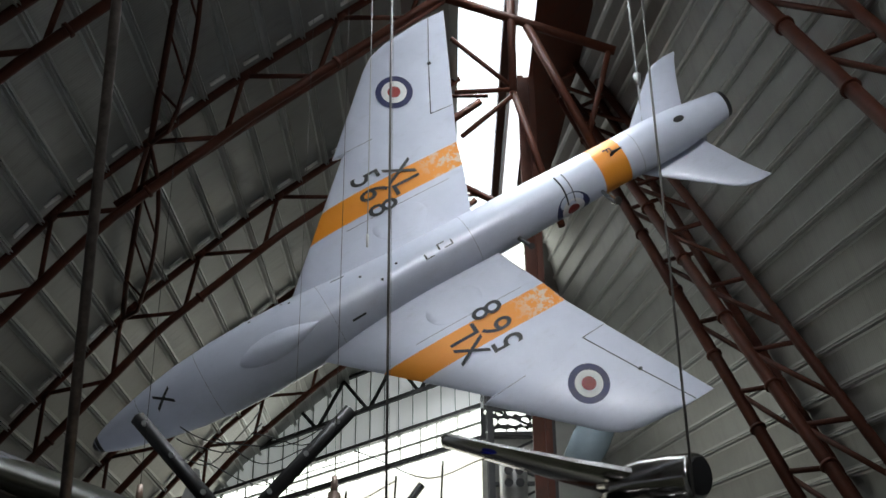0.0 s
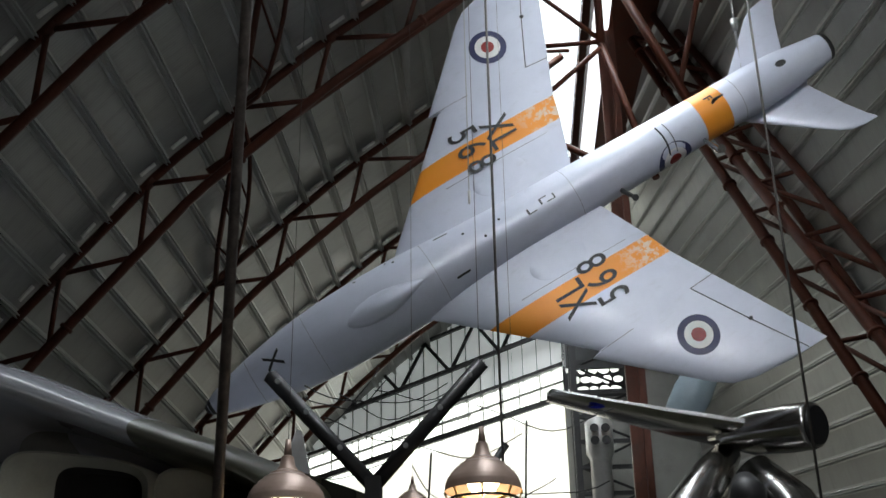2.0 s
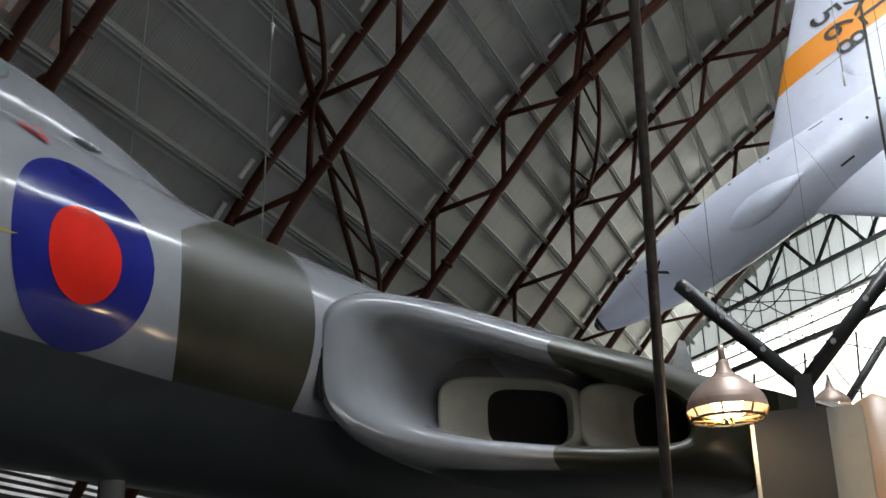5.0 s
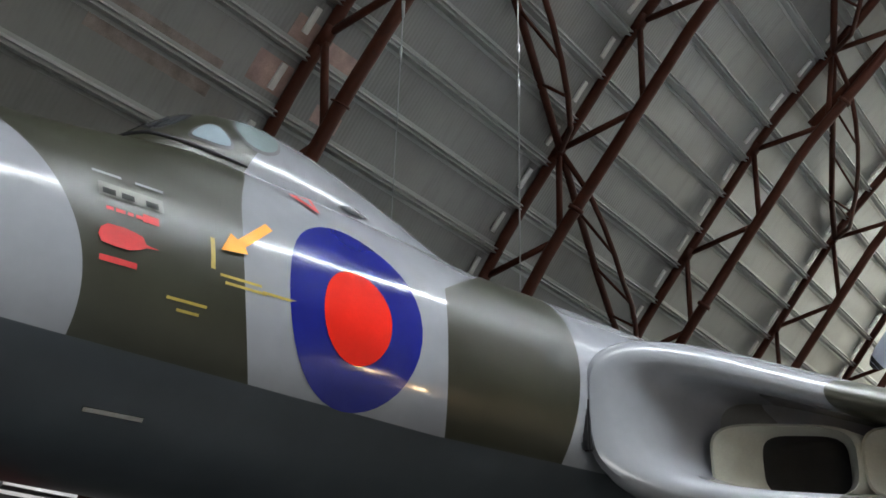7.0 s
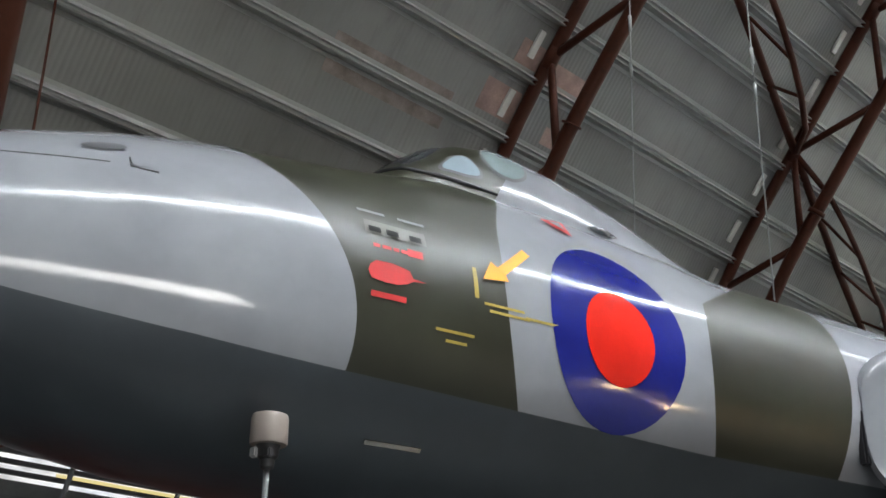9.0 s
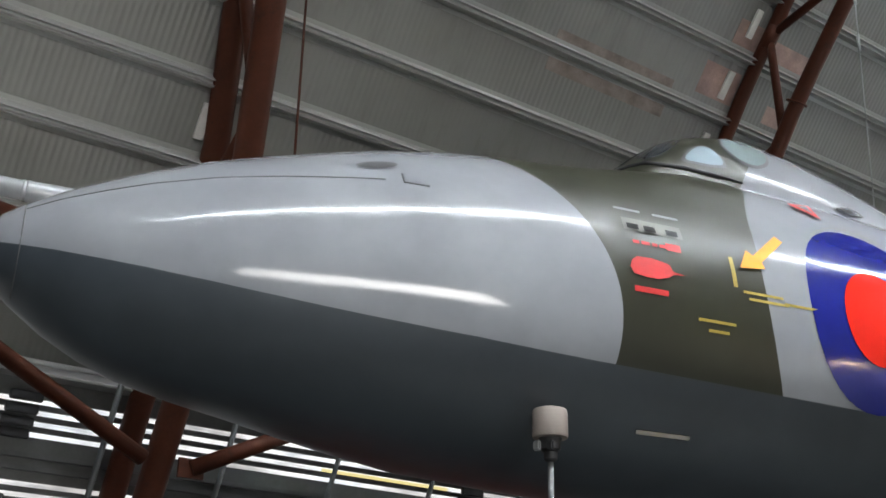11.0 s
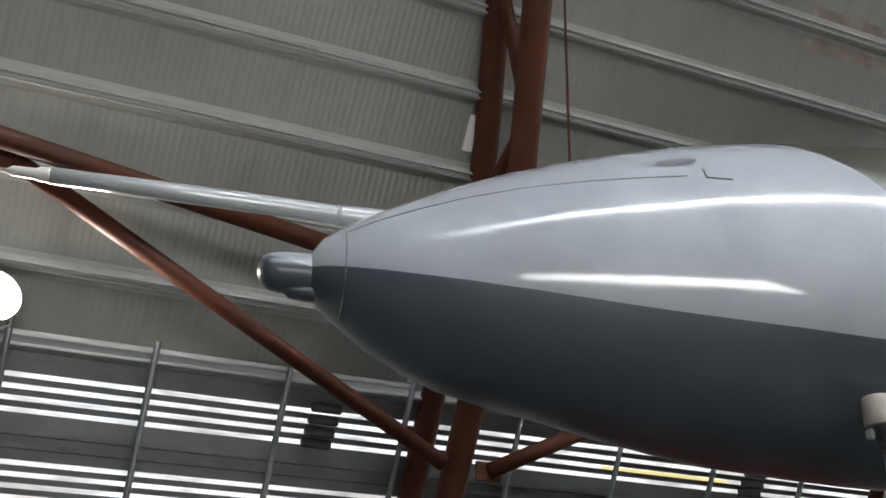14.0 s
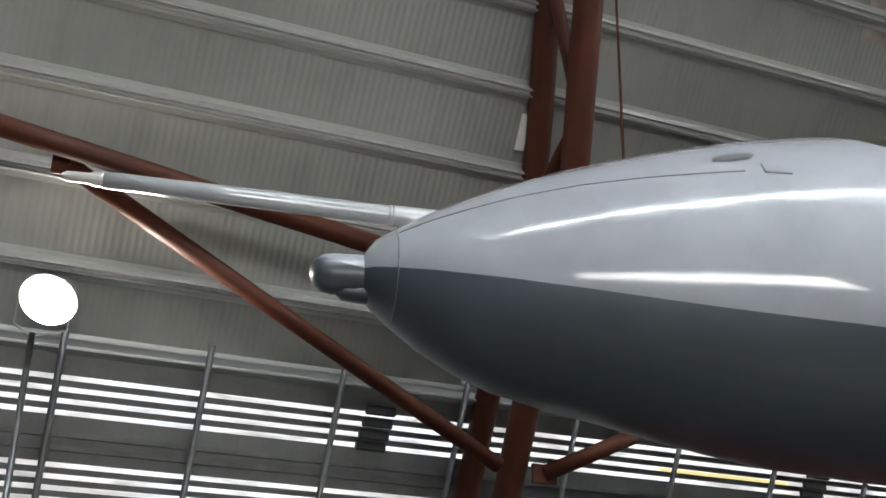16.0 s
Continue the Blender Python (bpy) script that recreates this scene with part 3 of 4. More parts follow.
# engine intake in the port wing root


def le(lat):
    return -5.4 - 1.17 * (lat - 1.5)


def mouth(k, grow=0.0, back=0.0, n=72):
    a = 2 * math.pi * k / n
    c, q = math.cos(a), math.sin(a)
    u, v = math.copysign(abs(c) ** 0.5, c), math.copysign(abs(q) ** 0.55, q)
    lat = 2.865 + (1.315 + grow) * u
    top = lerp(lat, ((1.0, 0.86), (1.6, 0.62), (2.96, 0.12), (4.1, -0.20), (4.6, -0.3)))
    bot = lerp(lat, ((1.0, -0.98), (1.6, -1.02), (2.96, -1.11), (4.1, -1.12), (4.6, -1.1)))
    z = (top + bot) / 2 + ((top - bot) / 2 + grow) * v
    return (le(lat) + 0.44 * max(0.0, 2.45 - lat) - back, lat, z)


lips = [(0.30, 1.5), (0.26, 0.85), (0.20, 0.42), (0.13, 0.16), (0.065, 0.04), (0.0, 0.0), (-0.065, 0.02), (-0.115, 0.09), (-0.15, 0.22), (-0.175, 0.5), (-0.2, 1.62)]
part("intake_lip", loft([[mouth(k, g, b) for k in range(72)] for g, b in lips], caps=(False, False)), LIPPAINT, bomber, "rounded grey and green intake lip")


def oblong(c_lat, w, h, z, back, n=40):
    out = []
    for k in range(n):
        a = 2 * math.pi * k / n
        c, q = math.cos(a), math.sin(a)
        lat = c_lat + w * math.copysign(abs(c) ** 0.5, c)
        out.append((le(lat) - back, lat, z + h * math.copysign(abs(q) ** 0.5, q)))
    return out


# near-black colour stands in for the shade of a deeper duct
DUCTSHADE = surface("duct_shade", (0.006, 0.0055, 0.005), 0.9, 0, 0.2, 3, 0.0)
back = bmesh.new()
bulk = [back.verts.new(mouth(k, -0.19, 1.6)) for k in range(72)]
back.faces.new(bulk)
part("intake_bulkhead", back, surface("intake_grey", (0.11, 0.112, 0.105), 0.5, 0, 0.15, 2, 0.02), bomber)
for lat, w, dl in ((2.42, 0.55, 0.03), (3.44, 0.47, 0.12)):
    rim = [oblong(lat, w, 0.42, -0.55, 1.27), oblong(lat, w, 0.42, -0.55, 0.72), oblong(lat, w - 0.03, 0.39, -0.55, 0.69), oblong(lat + dl * 0.5, w - 0.10, 0.37, -0.55, 0.80), oblong(lat + dl, w - 0.23, 0.34, -0.55, 1.05)]
    part("duct_collar", loft(rim, caps=(False, False)), CREAM, bomber, "cream duct entry")
    part("duct", loft([oblong(lat + dl, w - 0.23, 0.34, -0.55, 1.05), oblong(lat + dl + 0.02, w - 0.24, 0.31, -0.55, 1.26)], caps=(False, True)), DUCTSHADE, bomber, "shallow engine duct with its inner shade painted black")
# black block on the skin paints the shade of the bleed slot
part("slot_shade", box(-5.07, -4.97, 1.38, 1.475, -0.62, -0.06, 0.02), BLACK, bomber, "black block standing in for the shaded bleed slot")

# wings (the starboard one is a mirrored copy cut at the hall side)
def wing_ring(lat, sign):
    s0 = le(lat) - lerp(lat, ((1.2, 1.45), (4.2, 1.25), (4.8, 0.2), (6, 0.0), (16, 0.0)))
    s1 = -20.5 + 0.10 * (lat - 1.5)
    zc = lerp(lat, ((1.2, -0.1), (2.0, -0.27), (2.96, -0.48), (4.2, -0.64), (6.4, -0.62), (16, -0.35)))
    h = lerp(lat, ((1.2, 0.72), (2.0, 0.76), (2.96, 0.86), (4.2, 0.70), (5.2, 0.50), (6.4, 0.40), (12, 0.22), (16, 0.08)))
    front = lerp(lat, ((1.2, 1.0), (4.3, 0.95), (5.4, 0.35), (7, 0.0)))
    ring = []
    us = (0, 0.01, 0.03, 0.07, 0.14, 0.25, 0.4, 0.6, 0.8, 1.0)
    for side in (1, -1):
        for u in (us if side > 0 else us[-2:0:-1]):
            shape = max(front * (1 - u) ** 0.8, min(1.0, 5.5 * (0.2969 * math.sqrt(u) - 0.126 * u - 0.3516 * u * u + 0.2843 * u ** 3 - 0.1015 * u ** 4) * 2))
            ring.append((s0 + (s1 - s0) * u, sign * lat, zc + side * h * shape))
    return ring


part("port_wing", loft([wing_ring(l, 1) for l in (1.1, 2.0, 2.96, 4.2, 4.8, 5.4, 6.4, 8, 10, 13, 15.8)]), BOMBER, bomber, "green and grey port wing")
part("starboard_wing", loft([wing_ring(l, -1) for l in (1.1, 2.0, 2.6)]), BOMBER, bomber, "root of the starboard wing")


def wheel(parent, x, y, z, r, w):
    tyre = part("tyre", loft([[(x + rr * math.cos(2 * math.pi * k / 24), y + dy, z + rr * math.sin(2 * math.pi * k / 24)) for k in range(24)] for rr, dy in ((r * 0.55, -w / 2), (r * 0.9, -w / 2), (r, -w / 4), (r, w / 4), (r * 0.9, w / 2), (r * 0.55, w / 2))]), RUBBER, parent)
    return tyre


for s, lat, r in ((-3.6, 0, 0.42), (-13.0, 3.6, 0.5), (-13.0, -2.4, 0.5)):
    gear = part("undercarriage_leg", tube([(s, lat, -0.9), (s, lat, -4.868 + r)], [0.14, 0.10], 12), PROBEGREY, bomber)
    for dy in (-0.3, 0.3):
        wheel(gear, s, lat + dy, -4.868 + r, r, 0.26)

# ---- hanging jet trainer ----
HM = Matrix(((-0.86597, -0.49814, 0.04414, -6.703), (0.05980, -0.01550, 0.99809, 21.537), (-0.49650, 0.86696, 0.04321, 7.836), (0, 0, 0, 1)))
q = HM.to_quaternion()
HM = Matrix.LocRotScale((-5.932, 19.060, 7.123), q, (0.885, 0.885, 0.885))
trainer = thing("jet_trainer_aircraft", HM, "silver swept-wing jet trainer with orange bands hung from cables", "aircraft")


def trainer_paint():
    n = Nodes("trainer_silver_paint")
    co = n.node("ShaderNodeTexCoord").outputs["Object"]
    sep = n.node("ShaderNodeSeparateXYZ")
    n.link(co, sep.inputs[0])
    x, y, z = sep.outputs
    ay = n.math("ABSOLUTE", y)
    wing = n.math("MULTIPLY", n.math("GREATER_THAN", ay, 1.565), n.math("LESS_THAN", ay, 2.095))
    tail = n.math("MULTIPLY", n.math("GREATER_THAN", x, -12.02), n.math("LESS_THAN", x, -11.38))
    wing = n.math("MULTIPLY", wing, n.math("GREATER_THAN", x, -11.0))
    band = n.math("MINIMUM", n.math("ADD", wing, n.math("MULTIPLY", tail, n.math("LESS_THAN", ay, 1.0))), 1.0)
    broad, fine, flake = n.noise(0.8, 5, 0.65), n.noise(16, 3, 0.6), n.noise(5.5, 5, 0.75)
    k = n.ramp(broad, 0.3, 0.7)
    silver = n.mix(k, (0.53, 0.565, 0.68), (0.63, 0.665, 0.78))
    silver = n.mix(n.math("MULTIPLY", n.ramp(n.noise(2.2, 6, 0.7, (1, 3, 1)), 0.55, 0.8), 0.35), silver, (0.36, 0.38, 0.42))
    orange = n.mix(k, (0.74, 0.25, 0.02), (0.80, 0.30, 0.03))
    worn = n.math("MULTIPLY", n.ramp(x, -8.2, -8.9), n.ramp(flake, 0.50, 0.56))
    worn = n.math("MULTIPLY", worn, n.math("GREATER_THAN", x, -10.5))
    orange = n.mix(worn, orange, (0.70, 0.55, 0.42))
    c = n.mix(band, silver, orange)
    n.bump(fine, 0.02, 0.002)
    return n.set(c, n.ramp(broad, 0.2, 0.8, 0.32, 0.45), 0.12, 0.1)


SILVER = trainer_paint()
NAVY = surface("roundel_navy", (0.010, 0.015, 0.085), 0.42, 0, 0.15, 3, 0.0)
OXRED = surface("roundel_dark_red", (0.27, 0.018, 0.016), 0.42, 0, 0.15, 3, 0.0)
BODY = [(0.0, 0.05, 0.0), (-0.08, 0.13, 0.0), (-0.3, 0.24, 0.01), (-0.7, 0.37, 0.03), (-1.3, 0.52, 0.06), (-2.0, 0.65, 0.09), (-2.8, 0.73, 0.12), (-3.6, 0.76, 0.14), (-4.6, 0.74, 0.15), (-5.6, 0.66, 0.15), (-7, 0.58, 0.17), (-9, 0.54, 0.22),
        (-10.5, 0.51, 0.28), (-11.8, 0.49, 0.34), (-12.8, 0.50, 0.40), (-13.5, 0.47, 0.44), (-14.2, 0.38, 0.47), (-14.62, 0.32, 0.475)]


def body(x, phi, out=0.0):
    """A place on the trainer's fuselage; phi 0 to port, -90 below."""
    r, zc = lerp(x, [(a, b) for a, b, _ in BODY]) + out, lerp(x, [(a, c) for a, _, c in BODY])
    return (x, r * math.cos(radians(phi)), zc + r * 1.04 * math.sin(radians(phi)))


bx = []
for (a, *_), (b_, *_) in zip(BODY, BODY[1:]):
    bx += list(np.linspace(a, b_, 4))[:-1]
bx.append(-14.62)
part("fuselage", loft([[body(x, 360 * k / 40) for k in range(40)] for x in bx]), SILVER, trainer)
part("nose_cap", loft([[body(x, 360 * k / 24, 0.006) for k in range(24)] for x in (0.0, -0.05, -0.1, -0.16)]), BLACK, trainer, "dark nose cap")
part("jet_pipe", tube([(-14.45, 0, 0.475), (-14.72, 0, 0.48), (-14.73, 0, 0.48), (-14.4, 0, 0.475)], [0.33, 0.30, 0.26, 0.25], 24, caps=False), DARKSTEEL, trainer, "dark jet pipe rim")
part("jet_pipe_inside", lathe([(0.27, 0), (0.2, 0.01)], 20), BLACK, trainer).matrix_basis = pose(-14.5, 0, 0.478, 0, -90, 0)


def wle(y):
    return lerp(y, ((0.3, -4.1), (0.75, -4.62), (3.05, -7.04), (3.10, -6.83), (4.70, -8.48), (4.90, -8.75), (5.02, -9.15), (5.10, -9.9)))


def wte(y):
    return lerp(y, ((0.3, -8.62), (1.54, -9.12), (2.09, -9.30), (5.10, -10.74)))


def wing_at(x, y):
    """Half thickness of the trainer's wing there."""
    a, b_ = wle(abs(y)), wte(abs(y))
    u = min(max((a - x) / (a - b_), 0), 1)
    t = lerp(abs(y), ((0, 0.095), (5, 0.075)))
    return 5 * t * (a - b_) * (0.2969 * math.sqrt(u) - 0.126 * u - 0.3516 * u * u + 0.2843 * u ** 3 - 0.1036 * u ** 4)


ZW = 0.158
us = (0, 0.01, 0.03, 0.07, 0.13, 0.22, 0.34, 0.48, 0.62, 0.76, 0.88, 0.96, 1.0)
for sign, nm in ((1, "port_wing"), (-1, "starboard_wing")):
    rings = []
    for y in (0.3, 0.75, 1.4, 1.565, 2.095, 2.6, 3.04, 3.10, 3.7, 4.3, 4.70, 4.90, 5.02, 5.08, 5.10):
        a, b_ = wle(y), wte(y)
        up = [(a + (b_ - a) * u, sign * y, ZW + wing_at(a + (b_ - a) * u, y)) for u in us]
        dn = [(a + (b_ - a) * u, sign * y, ZW - wing_at(a + (b_ - a) * u, y)) for u in us[-2:0:-1]]
        rings.append(up + dn)
    wing = part(nm, loft(rings), SILVER, trainer)

    def under(x, y, out=0.008):
        return (x, y, ZW - wing_at(x, y) - out)

    # roundel rings
    for r, m, out in ((0.405, NAVY, 0.006), (0.275, None, 0.010), (0.14, OXRED, 0.014)):
        m = m or surface("roundel_white", (0.78, 0.78, 0.78), 0.42, 0, 0.08, 3, 0.0)
        bm = bmesh.new()
        cen = bm.verts.new(under(-8.745, sign * 3.80, out))
        ring = [bm.verts.new(under(-8.745 + r * math.cos(2 * math.pi * k / 40), sign * 3.80 + r * math.sin(2 * math.pi * k / 40), out)) for k in range(40)]
        for k in range(40):
            bm.faces.new((cen, ring[k], ring[(k + 1) % 40]))
        bmesh.ops.recalc_face_normals(bm, faces=bm.faces[:])
        part("roundel", bm, m, wing)
    # aileron hinge line, flap line and hinge knuckles
    part("hinge_line", tube([under(-9.16, sign * 2.95, 0.0), under(-9.75, sign * 4.05, 0.0), under(-10.33, sign * 5.08, 0.0)], 0.010, 5), BLACK, wing)
    part("hinge_line", tube([under(-9.16, sign * 2.95, 0.0), under(-9.68, sign * 2.92, 0.0)], 0.008, 5), SEAM, wing)
    part("hinge_knuckle", box(-9.80, -9.72, sign * 4.05 - 0.03, sign * 4.05 + 0.03, under(-9.76, 4.05)[2] - 0.03, under(-9.76, 4.05)[2] + 0.03, 0.01), BLACK, wing)
    part("seam", tube([under(wle(3.07) - 0.02 - 0.09 * i, sign * (3.08 - 0.004 * i), -0.002) for i in range(10)], 0.007, 5), SEAM, wing)
    part("seam", tube([under(-6.3 - 0.3 * i, sign * 1.42, -0.002) for i in range(9)], 0.005, 5), SEAM, wing)
    part("wheel_door", loft([[under(-7.35 + r * 0.62 * math.cos(2 * math.pi * k / 24), sign * (1.08 + r * 0.34 * math.sin(2 * math.pi * k / 24)), o) for k in range(24)] for r, o in ((1.0, -0.004), (0.985, 0.003), (0.75, 0.003), (0.5, 0.003), (0.25, 0.003), (0.03, 0.003))]), SILVER, wing)
    part("cable_slot", rect_patch(-5.45, -5.75, -48 if sign > 0 else -132, -44 if sign > 0 else -136, 0.006, skin=body), BLACK, trainer)
    # tailplane
    rings = []
    for y, a, b_ in ((0.3, -12.35, -13.98), (0.5, -12.55, -14.05), (1.2, -13.38, -14.38), (1.62, -13.88, -14.62), (1.75, -14.1, -14.72), (1.80, -14.4, -14.74)):
        t = 0.05 * (a - b_)
        prof = [(a + (b_ - a) * u, t * 4 * (math.sqrt(u) - u) * 0.9 + 0.004) for u in (0, 0.02, 0.08, 0.2, 0.4, 0.65, 0.9, 1)]
        rings.append([(x, sign * y, 0.80 + h) for x, h in prof] + [(x, sign * y, 0.80 - h) for x, h in prof[-2:0:-1]])
    part("tailplane", loft(rings), SILVER, trainer)
part("fin", loft([[(x, s_ * 0.10 * math.sin(math.pi * i / 7), z) for s_ in (1, -1) for i, x in enumerate(np.linspace(a, b_, 8))] for z, a, b_ in ((0.6, -11.0, -14.3), (1.6, -12.6, -14.5), (2.7, -13.6, -14.75))]), SILVER, trainer)
for sx in (-1.1, -2.45, -5.15, -8.35, -12.35):
    part("seam", tube([body(sx, a, -0.001) for a in range(-180, 5, 12)], 0.0045, 5), SEAM, trainer)
# belly blister, airbrake, roundel and small marks
part("gun_blister", loft([[(-3.05 - 1.9 * u, -0.20 + 0.27 * math.sin(math.pi * u ** 0.8) * math.cos(2 * math.pi * k / 20), -0.54 + 0.22 * math.sin(math.pi * u ** 0.8) * math.sin(2 * math.pi * k / 20)) for k in range(20)] for u in (0.001, 0.04, 0.12, 0.25, 0.4, 0.55, 0.7, 0.85, 0.95, 0.999)]), SILVER, trainer, "long teardrop blister under the nose")
part("airbrake_seam", tube([body(-10.45 - 0.03 * math.sin(a), -150 + 24 * a, 0.0) for a in np.linspace(0, math.pi, 10)], 0.02, 5), DARKSTEEL, trainer)
part("airbrake_seam", tube([body(-10.62 - 0.03 * math.sin(a), -150 + 24 * a, 0.0) for a in np.linspace(0, math.pi, 10)], 0.012, 5), SEAM, trainer)
for hs, hp, m, o in ((0.40, 46, NAVY, 0.006), (0.27, 31, None, 0.010), (0.14, 16, OXRED, 0.014)):
    bm = bmesh.new()
    vs = [bm.verts.new(body(-10.55 + hs * math.cos(2 * math.pi * k / 36), -170 + hp * math.sin(2 * math.pi * k / 36), o)) for k in range(36)]
    cen = bm.verts.new(body(-10.55, -170, o + 0.004))
    for k in range(36):
        bm.faces.new((cen, vs[k], vs[(k + 1) % 36]))
    bmesh.ops.recalc_face_normals(bm, faces=bm.faces[:])
    part("fuselage_roundel", bm, m or surface("roundel_white", (0.78, 0.78, 0.78), 0.42, 0, 0.08, 3, 0.0), trainer)
part("exhaust_port", loft([[body(-13.46 + 0.13 * r * math.cos(a), -90 + 9 * r * math.sin(a), o) for a in np.linspace(0, 2 * math.pi, 16)[:-1]] for r, o in ((1, 0.004), (0.7, 0.012))]), BLACK, trainer)
part("tail_skid", tube([body(-11.75, -92, -0.02), body(-11.78, -92, 0.10), body(-11.98, -92, 0.13)], [0.03, 0.04, 0.02], 8), BLACK, trainer)
for x, p in ((-6.0, -70), (-6.35, -96), (-6.75, -80), (-4.4, -40), (-4.55, -50), (-3.7, -44)):
    part("vent", loft([[body(x + r * math.cos(a), p + 57 * r / 0.65 * math.sin(a), o) for a in np.linspace(0, 2 * math.pi, 12)[:-1]] for r, o in ((0.03, 0.004), (0.015, 0.007))]), BLACK, trainer)
for x0, x1, p0, p1 in ((-7.3, -7.34, -104, -92), (-7.3, -7.5, -104, -102), (-7.62, -7.66, -98, -86), (-7.62, -7.8, -87, -85), (-7.75, -7.95, -100, -98), (-7.92, -7.95, -98, -88)):
    part("stencil", rect_patch(x0, x1, p0, p1, 0.004, skin=body), BLACK, trainer)
part("pylon", tube([(-9.15, -0.62, -0.2), (-9.25, -0.98, -0.36), (-9.2, -1.0, -0.5)], [0.05, 0.045, 0.07], 8), DARKSTEEL, trainer)
part("lamp_pod", tube([(-11.2, -0.55, 0.0), (-11.22, -0.95, -0.2), (-11.26, -1.0, -0.32)], [0.04, 0.07, 0.09], 10), CHROME, trainer)


def lettering(text, size, m, material, parent, skin=None):
    """Flat letters, written in the x and y of m."""
    cu = bpy.data.curves.new("letters", "FONT")
    cu.body, cu.size, cu.align_x, cu.align_y, cu.offset = text, size, "CENTER", "CENTER", 0.004
    tmp = new("letters", cu)
    dg = bpy.context.evaluated_depsgraph_get()
    me = bpy.data.meshes.new_from_object(tmp.evaluated_get(dg))
    bpy.data.objects.remove(tmp)
    bpy.data.curves.remove(cu)
    me.materials.clear()
    me.materials.append(material)
    ob = new("lettering", me)
    ob.parent = parent
    bm = bmesh.new()
    bm.from_mesh(me)
    bmesh.ops.triangulate(bm, faces=bm.faces[:])
    bmesh.ops.subdivide_edges(bm, edges=bm.edges[:], cuts=2, use_grid_fill=True)
    bmesh.ops.transform(bm, matrix=m, verts=bm.verts[:])
    if skin:
        for v in bm.verts:
            v.co.z = skin(v.co.x, v.co.y)
    bm.to_mesh(me)
    bm.free()
    return ob


def frame_of(origin, right, up):
    r, u = Vector(right).normalized(), Vector(up).normalized()
    n = r.cross(u)
    return Matrix.Translation(origin) @ Matrix((r, u, n)).transposed().to_4x4()


for sign in (1, -1):
    across, up = ((0, -1, 0), (-1, 0, 0)) if sign > 0 else ((0, 1, 0), (1, 0, 0))
    lx, dx = (-7.86, -7.16) if sign > 0 else (-7.20, -7.88)
    for txt, x, ys in (("X", lx, 2.08), ("L", lx, 1.74), ("5", dx, 2.28), ("6", dx, 1.90), ("8", dx, 1.51)):
        z = ZW - wing_at(-7.2, 1.3) - 0.016
        lettering(txt, 0.92, frame_of((x, sign * ys, z), across, up) @ Matrix.Diagonal((0.62, 1, 1, 1)), BLACK, trainer, lambda a, b: ZW - wing_at(a, b) - 0.022)


def belly(x, y):
    """Underside of the trainer's fuselage."""
    r, zc = lerp(x, [(a, b) for a, b, _ in BODY]), lerp(x, [(a, c) for a, _, c in BODY])
    return zc - 1.04 * math.sqrt(max(r * r - y * y, 0.0)) - 0.008


z = body(-1.64, -90)[2]
lettering("X", 0.50, frame_of((-1.64, -0.02, z), (0, 1, 0), (1, 0, 0)), BLACK, trainer, belly)
lettering("F", 0.26, frame_of((-11.72, 0.12, body(-11.7, -90)[2] - 0.01), (0, -1, 0), (-1, 0, 0)), BLACK, trainer, belly)

# ---- lower louvred side of the hall ----
louvres = thing("wall_louvres", pose(0, 0, 0), "galvanised horizontal louvre blades with daylight between them", "wall", kind="structure")


def side_x(z):
    return -14.05 - (5.0 - z) * 0.55


SLAT = surface("louvre_blade", (0.22, 0.22, 0.22), 0.35, 0.6, 0.2, 3, 0.03)
BLIND = surface("blind_rail", (0.21, 0.21, 0.205), 0.45, 0.3, 0.2, 1.5, 0.05)


def louvre_strip(name, z0, z1, material, depth=0.02, proud=0.0):
    """A horizontal strip of the sloping side from z0 up to z1."""
    ring = [(side_x(z0) + proud, z0), (side_x(z0) + proud - depth, z0), (side_x(z1) + proud - depth, z1), (side_x(z1) + proud, z1)]
    part(name, loft([[(x, y, z) for x, z in ring] for y in (Y0 + 0.1, Y1 - 0.1)]), material, louvres)


GAP, SLOT, GROUP = 0.104, 0.05, 0.78
top, first = 4.9, 4.70
while first > 0.8:
    louvre_strip("panel", first + SLOT / 2, top, BLIND)
    for up in (0.12, 0.24):
        if top - first > 0.3:
            louvre_strip("rail", first + up, first + up + 0.045, SLAT, 0.05, 0.06)
    for k in range(3):
        louvre_strip("slat", first - (k + 1) * GAP + SLOT / 2, first - k * GAP - SLOT / 2, SLAT)
    top = first - 3 * GAP - SLOT / 2
    first -= GROUP
louvre_strip("panel", 0.0, top, BLIND)
# yellow glow behind the slats stands in for sunlight on one of them
structure(part("backdrop", box(side_x(4.5) - 0.12, side_x(4.5) - 0.11, 6.0, 7.9, 4.46, 4.53), glowing("yellow_slat_glow", (1.0, 0.82, 0.28), 0.5)), "glowing yellow strip standing in for sunlight on a slat", "sky")
POST = surface("lattice_post", (0.13, 0.135, 0.135), 0.4, 0.5, 0.2, 8, 0.1)
for i in range(12):
    y = -3.92 + 1.42 * i
    part("post", tube([(side_x(5.1) + 0.2, y, 5.1), (side_x(0.0) + 0.2, y, 0.0)], 0.035, 6), POST, louvres)
for y0 in (2.1, 8.0, -5.2):
    for z in (4.72, 4.6, 4.48, 4.37, 3.75, 3.63, 3.5):
        part("clip", box(side_x(z) + 0.08, side_x(z) + 0.14, y0 + (z - 4.7) * 0.1, y0 + 0.34 + (z - 4.7) * 0.1, z - 0.055, z + 0.04, 0.01), DARKSTEEL, louvres)
